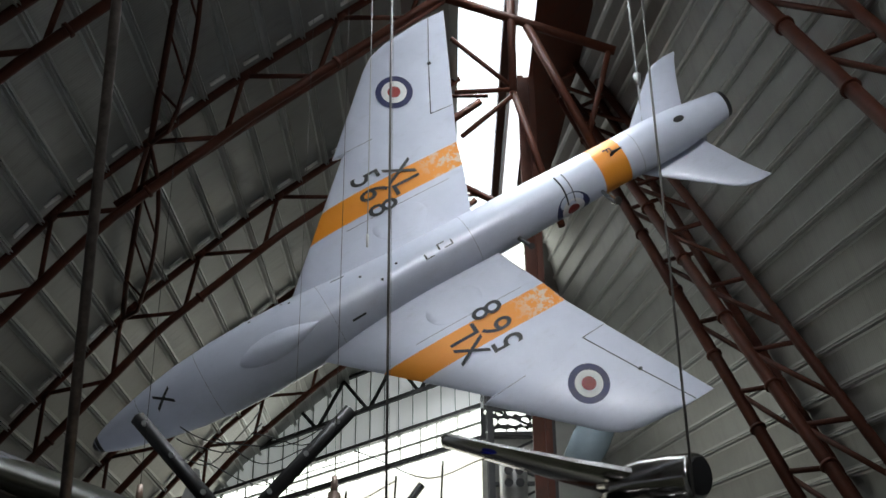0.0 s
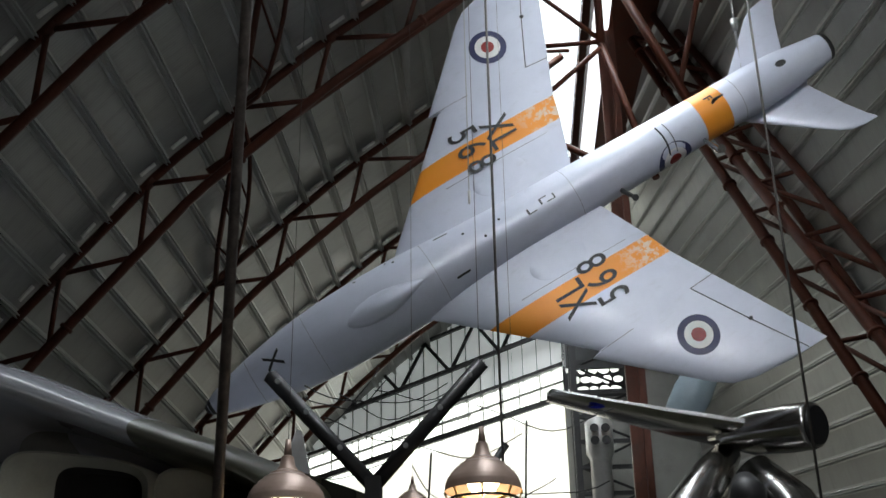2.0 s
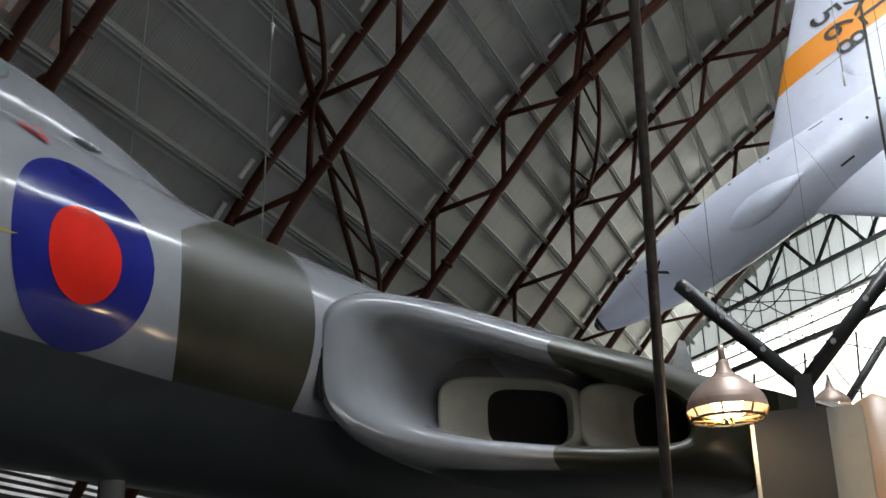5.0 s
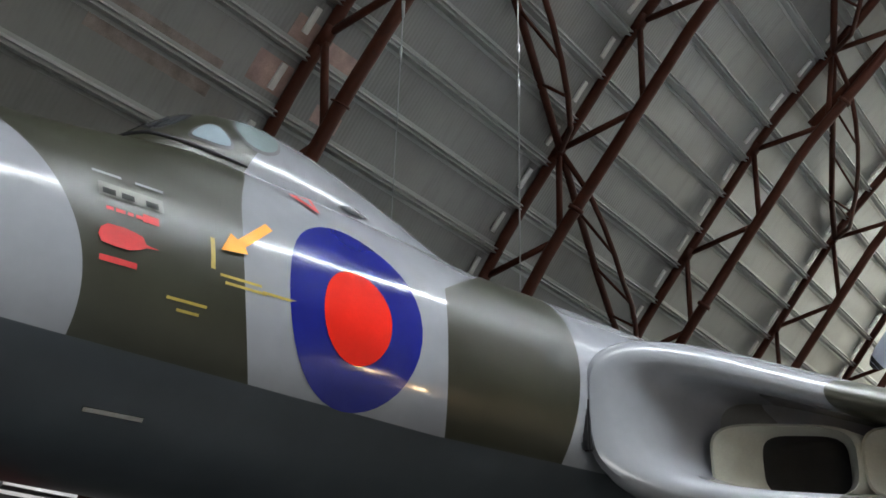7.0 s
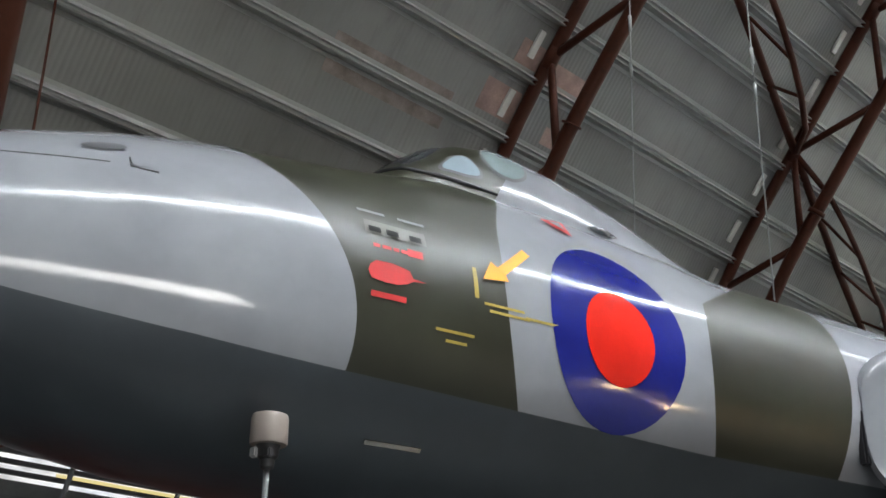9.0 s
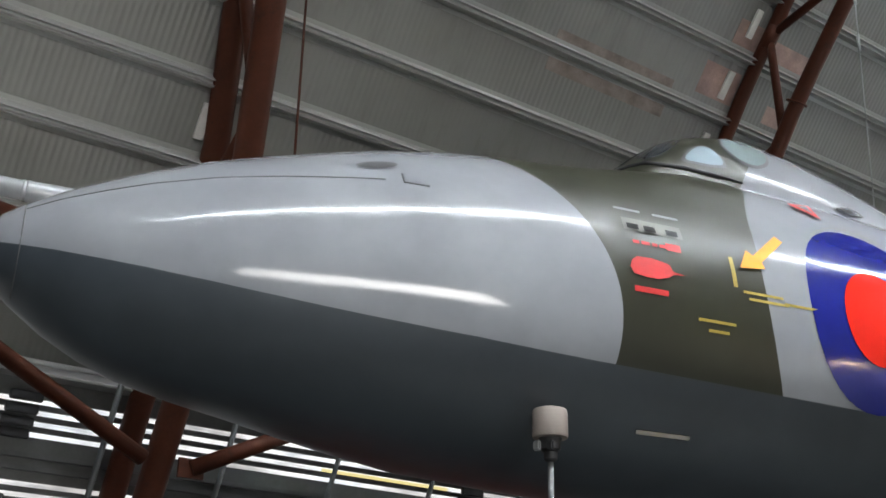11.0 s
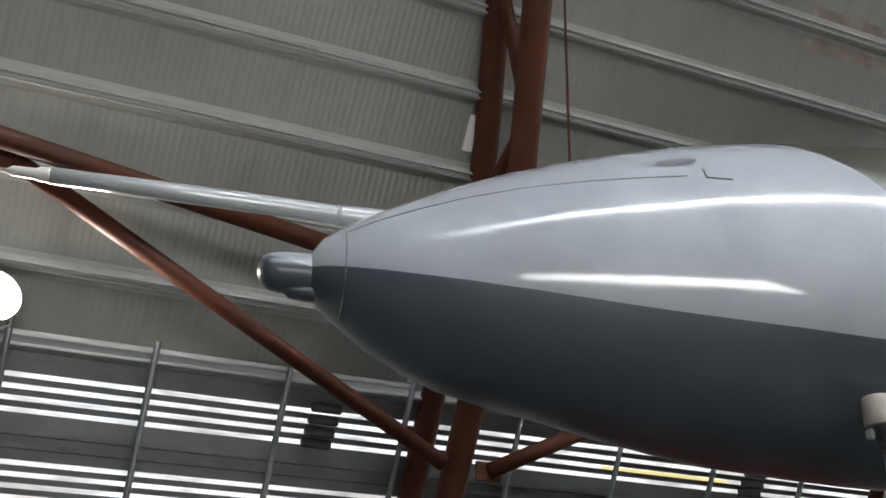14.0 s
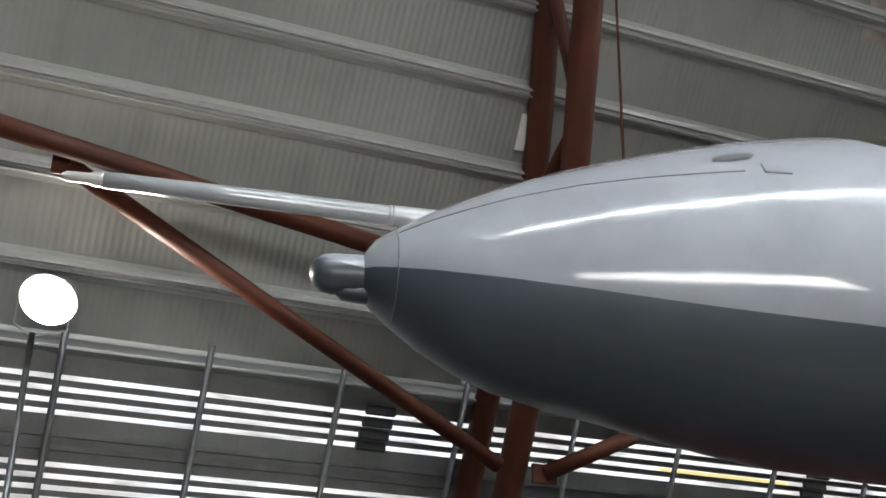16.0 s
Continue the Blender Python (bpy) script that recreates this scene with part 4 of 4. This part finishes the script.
for z0, z1 in ((5.0, 5.06), (4.90, 4.93)):
    structure(part("trim", box(-14.28, -13.9, Y0, Y1, z0, z1, 0.008), PURLIN), "galvanised rail above the louvres", "trim")

# bracing tubes between the trusses
for a, b_, r in (((-12.22, -1.37, 6.05), (-13.17, 3.23, 4.05), 0.085), ((-11.92, -3.8, 6.42), (-12.22, 1.88, 5.75), 0.10), ((-13.12, 3.73, 4.0), (-12.87, 4.78, 4.5), 0.085)):
    brace = thing("brace_tube", pose(*a), "red oxide diagonal bracing tube", "brace")
    part("tube", tube([(0, 0, 0), tuple(Vector(b_) - Vector(a))], r, 14), RUST, brace)
    part("end_plate", box(-0.02, 0.02, -0.14, 0.14, -0.1, 0.1, 0.005), RUST, brace)

# trusses of the steep side
def right_truss(p0, p1, depth):
    a, b_ = Vector(p0), Vector(p1)
    d = (b_ - a).normalized()
    a, b_ = a - d * 6, b_ + d * (b_.z / abs(d.z) - 0.4)
    t = thing("side_truss", pose(*a), "red oxide tubular truss on the steep hall side", "roof truss", "side trusses")
    off = RN * depth
    L = (b_ - a).length
    part("inner_chord", tube([(0, 0, 0), d * L], 0.15, 12), RUST, t)
    part("outer_chord", tube([off - RU * 0.9, off - RU * 0.9 + d * L], 0.125, 12), RUST, t)
    k = 0.8
    while k < L - 2.2:
        part("web", tube([d * k, off - RU * 0.9 + d * (k + 0.2)], 0.065, 8), RUST, t)
        part("web", tube([d * k, off - RU * 0.9 + d * (k + 2.2)], 0.065, 8), RUST, t)
        part("collar", tube([d * (k + 1.2), d * (k + 1.27)], 0.2, 12), RUST, t)
        k += 2.6
    return t


for p0, p1 in (((5.44, 29.09, 17.51), (7.95, 22.78, 7.15)), ((6.36, 18.84, 16.15), (7.39, 16.5, 11.82)), ((3.28, 34.77, 26.37), (5.41, 30.14, 17.33))):
    right_truss(p0, p1, 0.75)

# ridge truss and rust-coloured valley boards beside the glazing
valley = part("roof_valley", loft([[(1.66, y, 20.2), (1.9, y, 20.35), (2.6, y, 23.0), (7.0, y, 26.0), (7.0, y, 26.3), (2.4, y, 23.3), (1.66, y, 20.6)] for y in (Y0, Y1)]), RUST)
structure(valley, "rust-coloured boards beside the ridge glazing", "roof")
rt = thing("ridge_truss", pose(0, 22.6, 0), "red oxide tubular truss across the ridge glazing", "roof truss")
for a, b_, r in (((-7.2, 0, 13.6), (0.08, 0, 19.2), 0.13), ((0.0, 0, 19.25), (4.1, 0, 17.6), 0.12), ((0.25, 0, 18.0), (1.66, 0, 16.6), 0.06), ((0.3, 0, 16.5), (1.66, 0, 16.55), 0.06), ((0.45, 0, 15.3), (1.66, 0, 16.4), 0.06),
                 ((2.05, 0, 18.35), (3.6, 0, 14.6), 0.11), ((1.66, 0, 16.5), (1.7, 0, 20.2), 0.10), ((3.98, 0, 17.7), (3.3, 0, 15.2), 0.07), ((0.5, 0, 14.0), (1.9, 0, 13.2), 0.08), ((1.66, 0, 16.5), (2.6, 0, 13.0), 0.08)):
    part("tube", tube([a, b_], r, 10), RUST, rt)
rv = thing("valley_column", pose(2.35, 29, 0), "red oxide steel column beside the ridge glazing", "column")
for dx in (0.0, 0.32):
    part("flange", box(dx - 0.09, dx + 0.09, -0.12, 0.12, 0, 24.6, 0.01), RUST, rv)
part("web_plate", box(0.0, 0.32, -0.02, 0.02, 0, 24.6), RUST, rv)

# ---- far gable ----
far = thing("wall_far", pose(0, 44.0, 0), "far gable of self-glowing ribbed panels over a sloping glazed band", "wall", kind="structure")
def slab(points, y0, y1, material, name, parent, label=""):
    return part(name, loft([[(x, y, z) for x, z in points] for y in (y0, y1)]), material, parent, label)


def band(x, k):
    """Height of the glazed band's edge: k 0 lower, 1 upper."""
    lo, hi = 11.37 + (x + 8.4) * 0.304, 12.38 + (x + 8.6) * 0.335
    return lo + (hi - lo) * k


# panels stand in for the farther roof; their glow replaces light on it
GLOWSHEET = glowing("self_lit_lining_sheet", (0.9, 1.0, 0.95), 0.6)
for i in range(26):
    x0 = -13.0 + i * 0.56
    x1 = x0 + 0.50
    slab([(x0, band(x0, 1)), (x1, band(x1, 1)), (x1, 20.4), (x0, 20.4)], 0.0, 0.08, GLOWSHEET, "panel", far)
    slab([(x0 + 0.50, band(x0, 1)), (x0 + 0.56, band(x1, 1)), (x0 + 0.56, 20.4), (x0 + 0.50, 20.4)], -0.06, 0.09, GALV, "rib", far)
for k, h in ((1.0, 0.14), (0.52, 0.05), (0.0, 0.22), (2.1, 0.16), (3.4, 0.12)):
    slab([(-13, band(-13, k)), (1.4, band(1.4, k)), (1.4, band(1.4, k) + h), (-13, band(-13, k) + h)], -0.35, -0.12, DARKSTEEL, "beam", far)
rnd = random.Random(5)
x = -12.5
while x < 1.3:
    slab([(x, band(x, 0)), (x + 0.05, band(x, 0)), (x + 0.05, band(x, 1)), (x, band(x, 1))], -0.1, 0.0, DARKSTEEL, "mullion", far)
    x += rnd.uniform(0.5, 1.1)
for i in range(7):
    x0 = -11 + i * 2.0
    part("web", tube([(x0, -0.24, band(x0, 2.1)), (x0 + 1.0, -0.24, band(x0 + 1.0, 3.4))], 0.08, 6), DARKSTEEL, far)
    part("web", tube([(x0 + 1.0, -0.24, band(x0 + 1, 3.4)), (x0 + 2.0, -0.24, band(x0 + 2.0, 2.1))], 0.08, 6), DARKSTEEL, far)
# the cream sheet glows by itself in place of daylight on it
slab([(-13, 8.0), (1.4, 8.0), (1.4, band(1.4, 0) - 0.35), (-13, band(-13, 0) - 0.35)], 0.0, 0.1, glowing("self_lit_cream_sheet", (1.0, 0.98, 0.82), 3.8), "glowing_sheet", far, "cream sheet with its own glow in place of daylight")
for x in (-6, -4.1, -2.2, -0.4):
    part("post", tube([(x, -0.15, 8.0), (x + 0.3, -0.15, band(x + 0.3, 0) - 0.3)], 0.05, 6), DARKSTEEL, far)
part("strut", tube([(-3.4, -0.5, 9.3), (-0.9, -0.5, 12.6)], 0.16, 6), DARKSTEEL, far)
slab([(-20, 0), (16, 0), (16, 8.0), (-13, 8.0), (-13, 15.0), (-20, 15.0)], 0.0, 0.2, WALLDARK, "lower_cladding", far)
slab([(4.05, 8.0), (16, 8.0), (16, 27), (4.05, 27)], 0.0, 0.2, SHEET, "side_cladding", far)
slab([(1.4, 8.0), (4.05, 8.0), (4.05, 14.5), (1.4, 14.5)], 0.1, 0.3, SHEET, "cladding", far)
slab([(1.4, 16.0), (4.05, 16.0), (4.05, 21.0), (1.4, 21.0)], 0.0, 0.2, WALLDARK, "head_cladding", far)
grille = slab([(1.4, 14.5), (4.05, 14.5), (4.05, 16.0), (1.4, 16.0)], 0.0, 0.1, DARKSTEEL, "grille", far, "dark plate with glowing oval discs for its holes")
# glowing discs on the solid plate stand in for sky through holes
for i in range(5):
    for j in range(3):
        cx, cz = 1.75 + i * 0.42 + 0.12 * (j % 2), 14.78 + j * 0.40
        rx, rz = rnd.uniform(0.15, 0.24), rnd.uniform(0.11, 0.16)
        part("glow_disc", loft([[(cx + rx * math.cos(a), y, cz + rz * math.sin(a)) for a in np.linspace(0, 2 * math.pi, 15)[:-1]] for y in (-0.02, 0.0)]), GABLEGLOW, grille)

# lattice tower with a pale rocket motor in front of the gable
tower = thing("lattice_tower", pose(1.7, 42.0, 0), "dark steel lattice tower before the far gable", "tower")
for x in (0.0, 2.3):
    for y in (0.0, 1.2):
        part("leg", box(x - 0.12, x + 0.12, y - 0.12, y + 0.12, 0, 16.5, 0.01), DARKSTEEL, tower)
for i in range(9):
    zz = 8.4 + i * 0.95
    part("rung", box(0.1, 2.2, -0.08, 0.08, zz - 0.07, zz + 0.07), DARKSTEEL, tower)
    part("brace", tube([(0.1, 0, zz), (2.2, 0, zz + 0.95)] if i % 2 else [(2.2, 0, zz), (0.1, 0, zz + 0.95)], 0.05, 6), DARKSTEEL, tower)
PALE = surface("pale_alloy", (0.5, 0.5, 0.49), 0.4, 0.3, 0.15, 3, 0.05)
motor = thing("rocket_motor", pose(2.45, 41.4, 0), "pale rocket motor with four nozzles standing upright", "rocket motor")
part("casing", lathe([(0.38, 0), (0.38, 11.4), (0.5, 11.6), (0.5, 12.7), (0.36, 12.9)], 24), PALE, motor)
for dx in (-0.2, 0.2):
    for zz in (11.95, 12.4):
        part("nozzle", tube([(dx, -0.42, zz), (dx, -0.62, zz)], [0.12, 0.16], 14), BLACK, motor)

# ---- polished jet below the trainer ----
silverjet = thing("polished_jet_aircraft", pose(0, 20.0, 0), "polished bare metal jet with a wing nacelle, hung on cables", "aircraft")


def slabwing(stations, name):
    rings = []
    for x, yc, z, chord, t in stations:
        up = [(x, yc + chord * (u - 0.5), z + t * s) for u, s in ((0, 0), (0.03, 0.28), (0.12, 0.46), (0.35, 0.5), (0.7, 0.3), (1.0, 0.02))]
        dn = [(x, yc + chord * (u - 0.5), z - t * s) for u, s in ((0.7, 0.3), (0.35, 0.5), (0.12, 0.46), (0.03, 0.28))]
        rings.append(up + dn)
    return part(name, loft(rings), CHROME, silverjet)


jw = slabwing([(-0.08, 0.7, 7.64, 0.5, 0.08), (0.02, 0.7, 7.64, 0.9, 0.16), (0.9, 0.55, 7.35, 1.1, 0.20), (2.2, 0.3, 6.93, 1.5, 0.28), (3.6, 0.0, 6.50, 1.9, 0.36)], "wing")
for r, m, o in ((0.17, BLUE, 0.0), (0.11, PALE, 0.004), (0.05, RED, 0.008)):
    part("roundel", loft([[(0.79 + r * math.cos(a), 0.18 + 0.5 * r * math.sin(a) - o, 7.30 + 0.4 * r * math.sin(a) - o) for a in np.linspace(0, 2 * math.pi, 21)[:-1]] for o in (o, o + 0.003)]), m, jw)
part("nacelle", tube([(2.7, 0.1, 6.62), (3.0, -0.2, 6.6), (3.4, -0.55, 6.55), (3.8, -0.9, 6.5), (4.1, -1.2, 6.46), (4.16, -1.26, 6.45)], [0.10, 0.26, 0.37, 0.40, 0.39, 0.36], 28), CHROME, silverjet, "polished engine nacelle")
part("nacelle_mouth", tube([(4.13, -1.24, 6.453), (4.19, -1.30, 6.445)], [0.33, 0.31], 24), BLACK, silverjet, "dark nacelle mouth")
part("fuselage", tube([(2.95, 0.2, 6.35), (2.6, -0.4, 5.9), (2.1, -0.9, 5.2), (1.6, -1.3, 4.5), (1.0, -1.7, 3.7)], [0.25, 0.34, 0.42, 0.46, 0.45], 28), CHROME, silverjet, "polished tapering fuselage")
# rounded dark shape under the nacelle, not an identified part
part("dark_ball", tube([(2.95, -1.0, 5.62), (2.95, -1.25, 5.35), (3.0, -1.35, 5.1)], [0.2, 0.3, 0.2], 16), DARKSTEEL, silverjet)
part("belly", tube([(3.2, -0.5, 5.9), (3.6, -0.9, 5.2), (4.0, -1.2, 4.3)], [0.35, 0.5, 0.5], 20), CHROME, silverjet, "polished belly")
part("pitot", tube([(0.45, -3.0, 4.68), (1.35, -2.6, 4.58)], [0.02, 0.045], 8), CHROME, silverjet)
blue = thing("canopy_glass", pose(3.1, 24, 8.6, 20, 30, 0), "dark glossy canopy of another hung aircraft", "aircraft canopy")
part("dome", lathe([(0.02, 1.0), (0.22, 0.85), (0.36, 0.5), (0.42, 0.0), (0.38, -0.5), (0.2, -0.85)], 20), WINDOW, blue)

# ---- pendant lamps ----
GLOWWARM = glowing("lamp_glow", (1.0, 0.76, 0.42), 45.0)
SHADE = surface("lamp_shade", (0.33, 0.24, 0.2), 0.4, 0.3, 0.15, 6, 0.05)


def pendant(x, y, z, r, rod):
    lamp = thing("pendant_lamp", pose(x, y, z), "ribbed metal dome pendant lamp, lit, with wire guard", "lamp", "pendant lamps")
    prof = [(0.10 * r, 1.28 * r), (0.16 * r, 1.25 * r), (0.2 * r, 1.0 * r)]
    for i in range(8):
        u = i / 7
        rr = r * (0.25 + 0.73 * math.sin(u * math.pi / 2) ** 0.9)
        prof += [(rr, r * (0.95 - 0.85 * u)), (rr + 0.02 * r, r * (0.95 - 0.85 * u) - 0.05 * r)]
    prof += [(r, 0.0), (0.97 * r, 0.01)]
    part("shade", lathe(prof, 32, caps=(True, False)), SHADE, lamp)
    part("bulb", lathe([(0.05 * r, 0.7 * r), (0.32 * r, 0.5 * r), (0.42 * r, 0.2 * r), (0.3 * r, 0.0), (0.02 * r, -0.08 * r)], 20), GLOWWARM, lamp, "glowing lamp bulb")
    for k in range(8):
        a = 2 * math.pi * k / 8
        part("guard_wire", tube([(r * math.cos(a), r * math.sin(a), 0), (0.9 * r * math.cos(a), 0.9 * r * math.sin(a), -0.22 * r), (0.2 * r * math.cos(a), 0.2 * r * math.sin(a), -0.25 * r)], 0.012, 5), surface("brass_wire", (0.5, 0.34, 0.12), 0.35, 0.8, 0.1, 6, 0), lamp)
    part("guard_ring", tube([(0.9 * r * math.cos(a), 0.9 * r * math.sin(a), -0.22 * r) for a in np.linspace(0, 2 * math.pi, 25)], 0.014, 5), DARKSTEEL, lamp)
    part("gland", tube([(0, 0, 1.25 * r), (0, 0, 1.7 * r)], [0.11 * r, 0.07 * r], 10), SHADE, lamp)
    part("rod", tube([(0, 0, 1.6 * r), (0, 0, rod)], 0.003, 5), DARKSTEEL, lamp)
    d = bpy.data.lights.new("lamp_light", "POINT")
    d.energy, d.color, d.shadow_soft_size = 40, (1.0, 0.72, 0.42), 0.12
    lo = new("lamp_light", d)
    lo.location = (x, y, z - 0.2 * r)
    return lamp


pendant(-2.88, 10.8, 3.76, 0.37, 9.5)
pendant(-1.05, 10.8, 3.84, 0.36, 9.5)
pendant(-0.72, 14.5, 3.72, 0.35, 9.5)
pendant(-2.15, 16.0, 4.75, 0.26, 9.0)

# ---- display pillar with forked arms ----
pillar = thing("display_pillar", pose(-2.38, 12.0, 0), "dark boxed display pillar with grey side panel", "pillar")
part("dark_face", box(-0.35, 0.33, -0.5, -0.42, 0, 3.86, 0.01), surface("dark_board", (0.02, 0.02, 0.021), 0.7, 0, 0.15, 3, 0.03), pillar)
part("core", box(-0.35, 0.66, -0.42, 0.42, 0, 3.86, 0.01), surface("grey_board", (0.22, 0.215, 0.2), 0.6, 0, 0.1, 2, 0.05), pillar)
part("edge_strip", box(-0.39, -0.35, -0.5, 0.42, 0, 3.84, 0.005), GALV, pillar)
arms = thing("forked_strut", pose(-2.28, 12.6, 0), "dark steel forked strut rising above the pillar", "strut")
part("stem", box(-0.09, 0.09, -0.09, 0.09, 0, 4.42, 0.01), DARKSTEEL, arms)
part("arm", tube([(0, 0, 4.32), (-1.2, 0, 5.62)], 0.085, 4), DARKSTEEL, arms)
part("arm", tube([(0, 0, 4.32), (1.22, 0, 5.68)], 0.085, 4), DARKSTEEL, arms)
for u in (0.3, 0.62, 0.9):
    for sx in (-1, 1):
        part("bolt", tube([(sx * 1.2 * u, -0.09, 4.34 + 1.3 * u), (sx * 1.2 * u, -0.13, 4.34 + 1.3 * u)], 0.03, 8), GALV, arms)
cone = thing("exhibit_nose", pose(-1.62, 13.0, 0), "rounded nose of an exhibit behind the pillar, orange lamplight in its colour", "exhibit")
# orange lamplight on the shell is put into its base colour
part("shell", lathe([(0.75, 0.0), (0.72, 2.2), (0.62, 3.2), (0.42, 3.85), (0.2, 4.15), (0.02, 4.24)], 28), surface("lamplit_shell", (0.30, 0.18, 0.10), 0.4, 0, 0.1, 2, 0.03), cone)

# tangled thin wires behind the pillar
rw = random.Random(11)
wires = thing("wire_tangle", pose(-1.4, 14.5, 5.0), "thin dark wires slung between the lamps", "cable")
for k in range(12):
    a = Vector((rw.uniform(-2.2, 0.2), rw.uniform(-0.5, 0.5), rw.uniform(-0.2, 1.1)))
    b_ = a + Vector((rw.uniform(0.8, 2.2), rw.uniform(-0.4, 0.4), rw.uniform(-0.5, 0.9)))
    part("wire", tube([a + (b_ - a) * u + Vector((0, 0, -0.28 * math.sin(math.pi * u) + 0.04 * math.sin(9 * u + k))) for u in np.linspace(0, 1, 12)], 0.009, 5), DARKSTEEL, wires)
fin = thing("tail_fin_exhibit", pose(-5.3, 24, 0), "pale grey tail fin tip of an exhibit", "aircraft fin")
part("fin", loft([[(-0.5, -0.05, 6.6), (0.45, -0.05, 6.6), (0.12, -0.02, 8.05), (0.0, -0.02, 8.1)], [(-0.5, 0.05, 6.6), (0.45, 0.05, 6.6), (0.12, 0.02, 8.05), (0.0, 0.02, 8.1)]]), PALE, fin)
part("post", tube([(0, 0, 0), (0, 0, 6.6)], 0.08, 8), DARKSTEEL, fin)

# ---- ropes and cables ----
def cable(x, y, z0, z1, r, label, material=ROPE, dx=0.0, dy=0.0, fittings=()):
    c = thing("hanging_cable", pose(x, y, z0), label, "cable", "hanging cables")
    part("strand", tube([(0, 0, 0), (dx, dy, z1 - z0)], r, 8), material, c)
    for zf in fittings:
        part("shackle", tube([(dx * zf, dy * zf, (z1 - z0) * zf - 0.12), (dx * zf, dy * zf, (z1 - z0) * zf + 0.12)], [r * 2.2, r * 3], 8), GALV, c)
    return c


cable(-3.715, 11.583, 0.0, 16.4, 0.05, "thick mottled pole-like rope slung across the hall", surface("mottled_rope", (0.11, 0.09, 0.08), 0.6, 0.1, 0.5, 9, 0.3), 1.43, -5.79)
cable(-0.90, 17.35, 3.6, 19.0, 0.022, "dark steel wire holding the trainer", fittings=(0.05,))
cable(3.85, 17.9, 4.6, 17.6, 0.022, "dark steel wire beside the trainer's tail", fittings=(0.02,))
cable(-1.31, 18.0, 10.36, 19.0, 0.008, "thin wire with a hook at the wing", GALV, fittings=(0.01,))
cable(3.85, 19.03, 12.85, 18.0, 0.026, "steel sling at the trainer's tail", GALV, -0.05, 0, fittings=(0.3,))
cable(-8.0, 11.1, 6.4, 12.9, 0.009, "steel sling with shackles", GALV, 0.1, 0.05, fittings=(0.42, 0.5))
cable(-9.05, 9.9, 6.5, 12.1, 0.008, "thin steel wire with shackles", GALV, 0.25, 0.0, fittings=(0.5, 0.62))
cable(-11.27, 3.68, 6.0, 9.2, 0.014, "thin red wire beside the truss", RUST)

# ---- small mast camera before the bomber, floodlight by the louvres ----
mast = thing("mast_sensor", pose(-8.52, 4.53, -0.035), "grey capped sensor on a thin mast", "sensor")
CAPGREY = surface("sensor_cap", (0.22, 0.185, 0.165), 0.5, 0, 0.08, 4, 0.02)
part("pole", tube([(0, 0, 0.035), (0, 0, 3.52)], 0.022, 10), POST, mast)
part("cap", lathe([(0.09, 3.632), (0.128, 3.637), (0.134, 3.65), (0.132, 3.825), (0.124, 3.85), (0.085, 3.862), (0.01, 3.865)], 28), CAPGREY, mast, "grey plastic cap")
part("collar", lathe([(0.03, 3.46), (0.05, 3.48), (0.052, 3.53), (0.075, 3.55), (0.078, 3.60), (0.09, 3.632)], 20), DARKSTEEL, mast)
part("clamp", box(-0.095, -0.02, -0.095, -0.05, 3.545, 3.62, 0.012), GALV, mast, "bright metal clamp")
part("bracket", box(0.03, 0.1, -0.07, -0.02, 3.53, 3.6, 0.01), DARKSTEEL, mast)
flood = thing("floodlight", pose(-13.37, -1.32, 0), "lit round floodlight on a post by the louvres", "floodlight")
part("post", tube([(0, -0.08, 0), (0, -0.08, 4.85)], 0.03, 8), POST, flood)
part("body", lathe([(0.12, -0.12), (0.2, -0.05), (0.26, 0.06), (0.27, 0.08)], 24, caps=(True, False)), DARKSTEEL, flood).matrix_basis = pose(0, 0, 5.15, 0, 78, 10)
part("lens", lathe([(0.26, 0.07), (0.2, 0.11), (0.02, 0.13)], 24), glowing("floodlight_lens", (1.0, 0.93, 0.82), 40.0), flood, "glaring lamp lens").matrix_basis = pose(0, 0, 5.15, 0, 78, 10)
part("yoke", tube([(-0.05, -0.25, 5.15), (-0.1, -0.25, 4.95), (-0.1, -0.08, 4.84), (-0.1, 0.22, 4.95), (-0.05, 0.22, 5.15)], 0.014, 6), GALV, flood)
fl = bpy.data.lights.new("floodlight_light", "SPOT")
fl.energy, fl.color, fl.shadow_soft_size, fl.spot_size, fl.spot_blend = 170, (1.0, 0.9, 0.76), 0.25, radians(112), 0.4
new("floodlight_light", fl).matrix_world = look((-13.0, -1.28, 5.18), (-9.5, 1.0, 4.0))

# red block added on the floor to account for red tint under the bomber's nose
under_ex = thing("red_block", pose(-13.2, 6.6, 0), "dark red block guessed from a red reflection on the bomber", "exhibit")
part("panel", box(-0.6, 0.6, -2.2, 1.6, 0.0, 3.2, 0.05), surface("dull_red_panel", (0.16, 0.03, 0.025), 0.4, 0, 0.2, 2, 0.03), under_ex)
part("cap", box(-0.7, 0.7, -2.3, 1.7, 3.2, 3.3, 0.02), BLACK, under_ex)
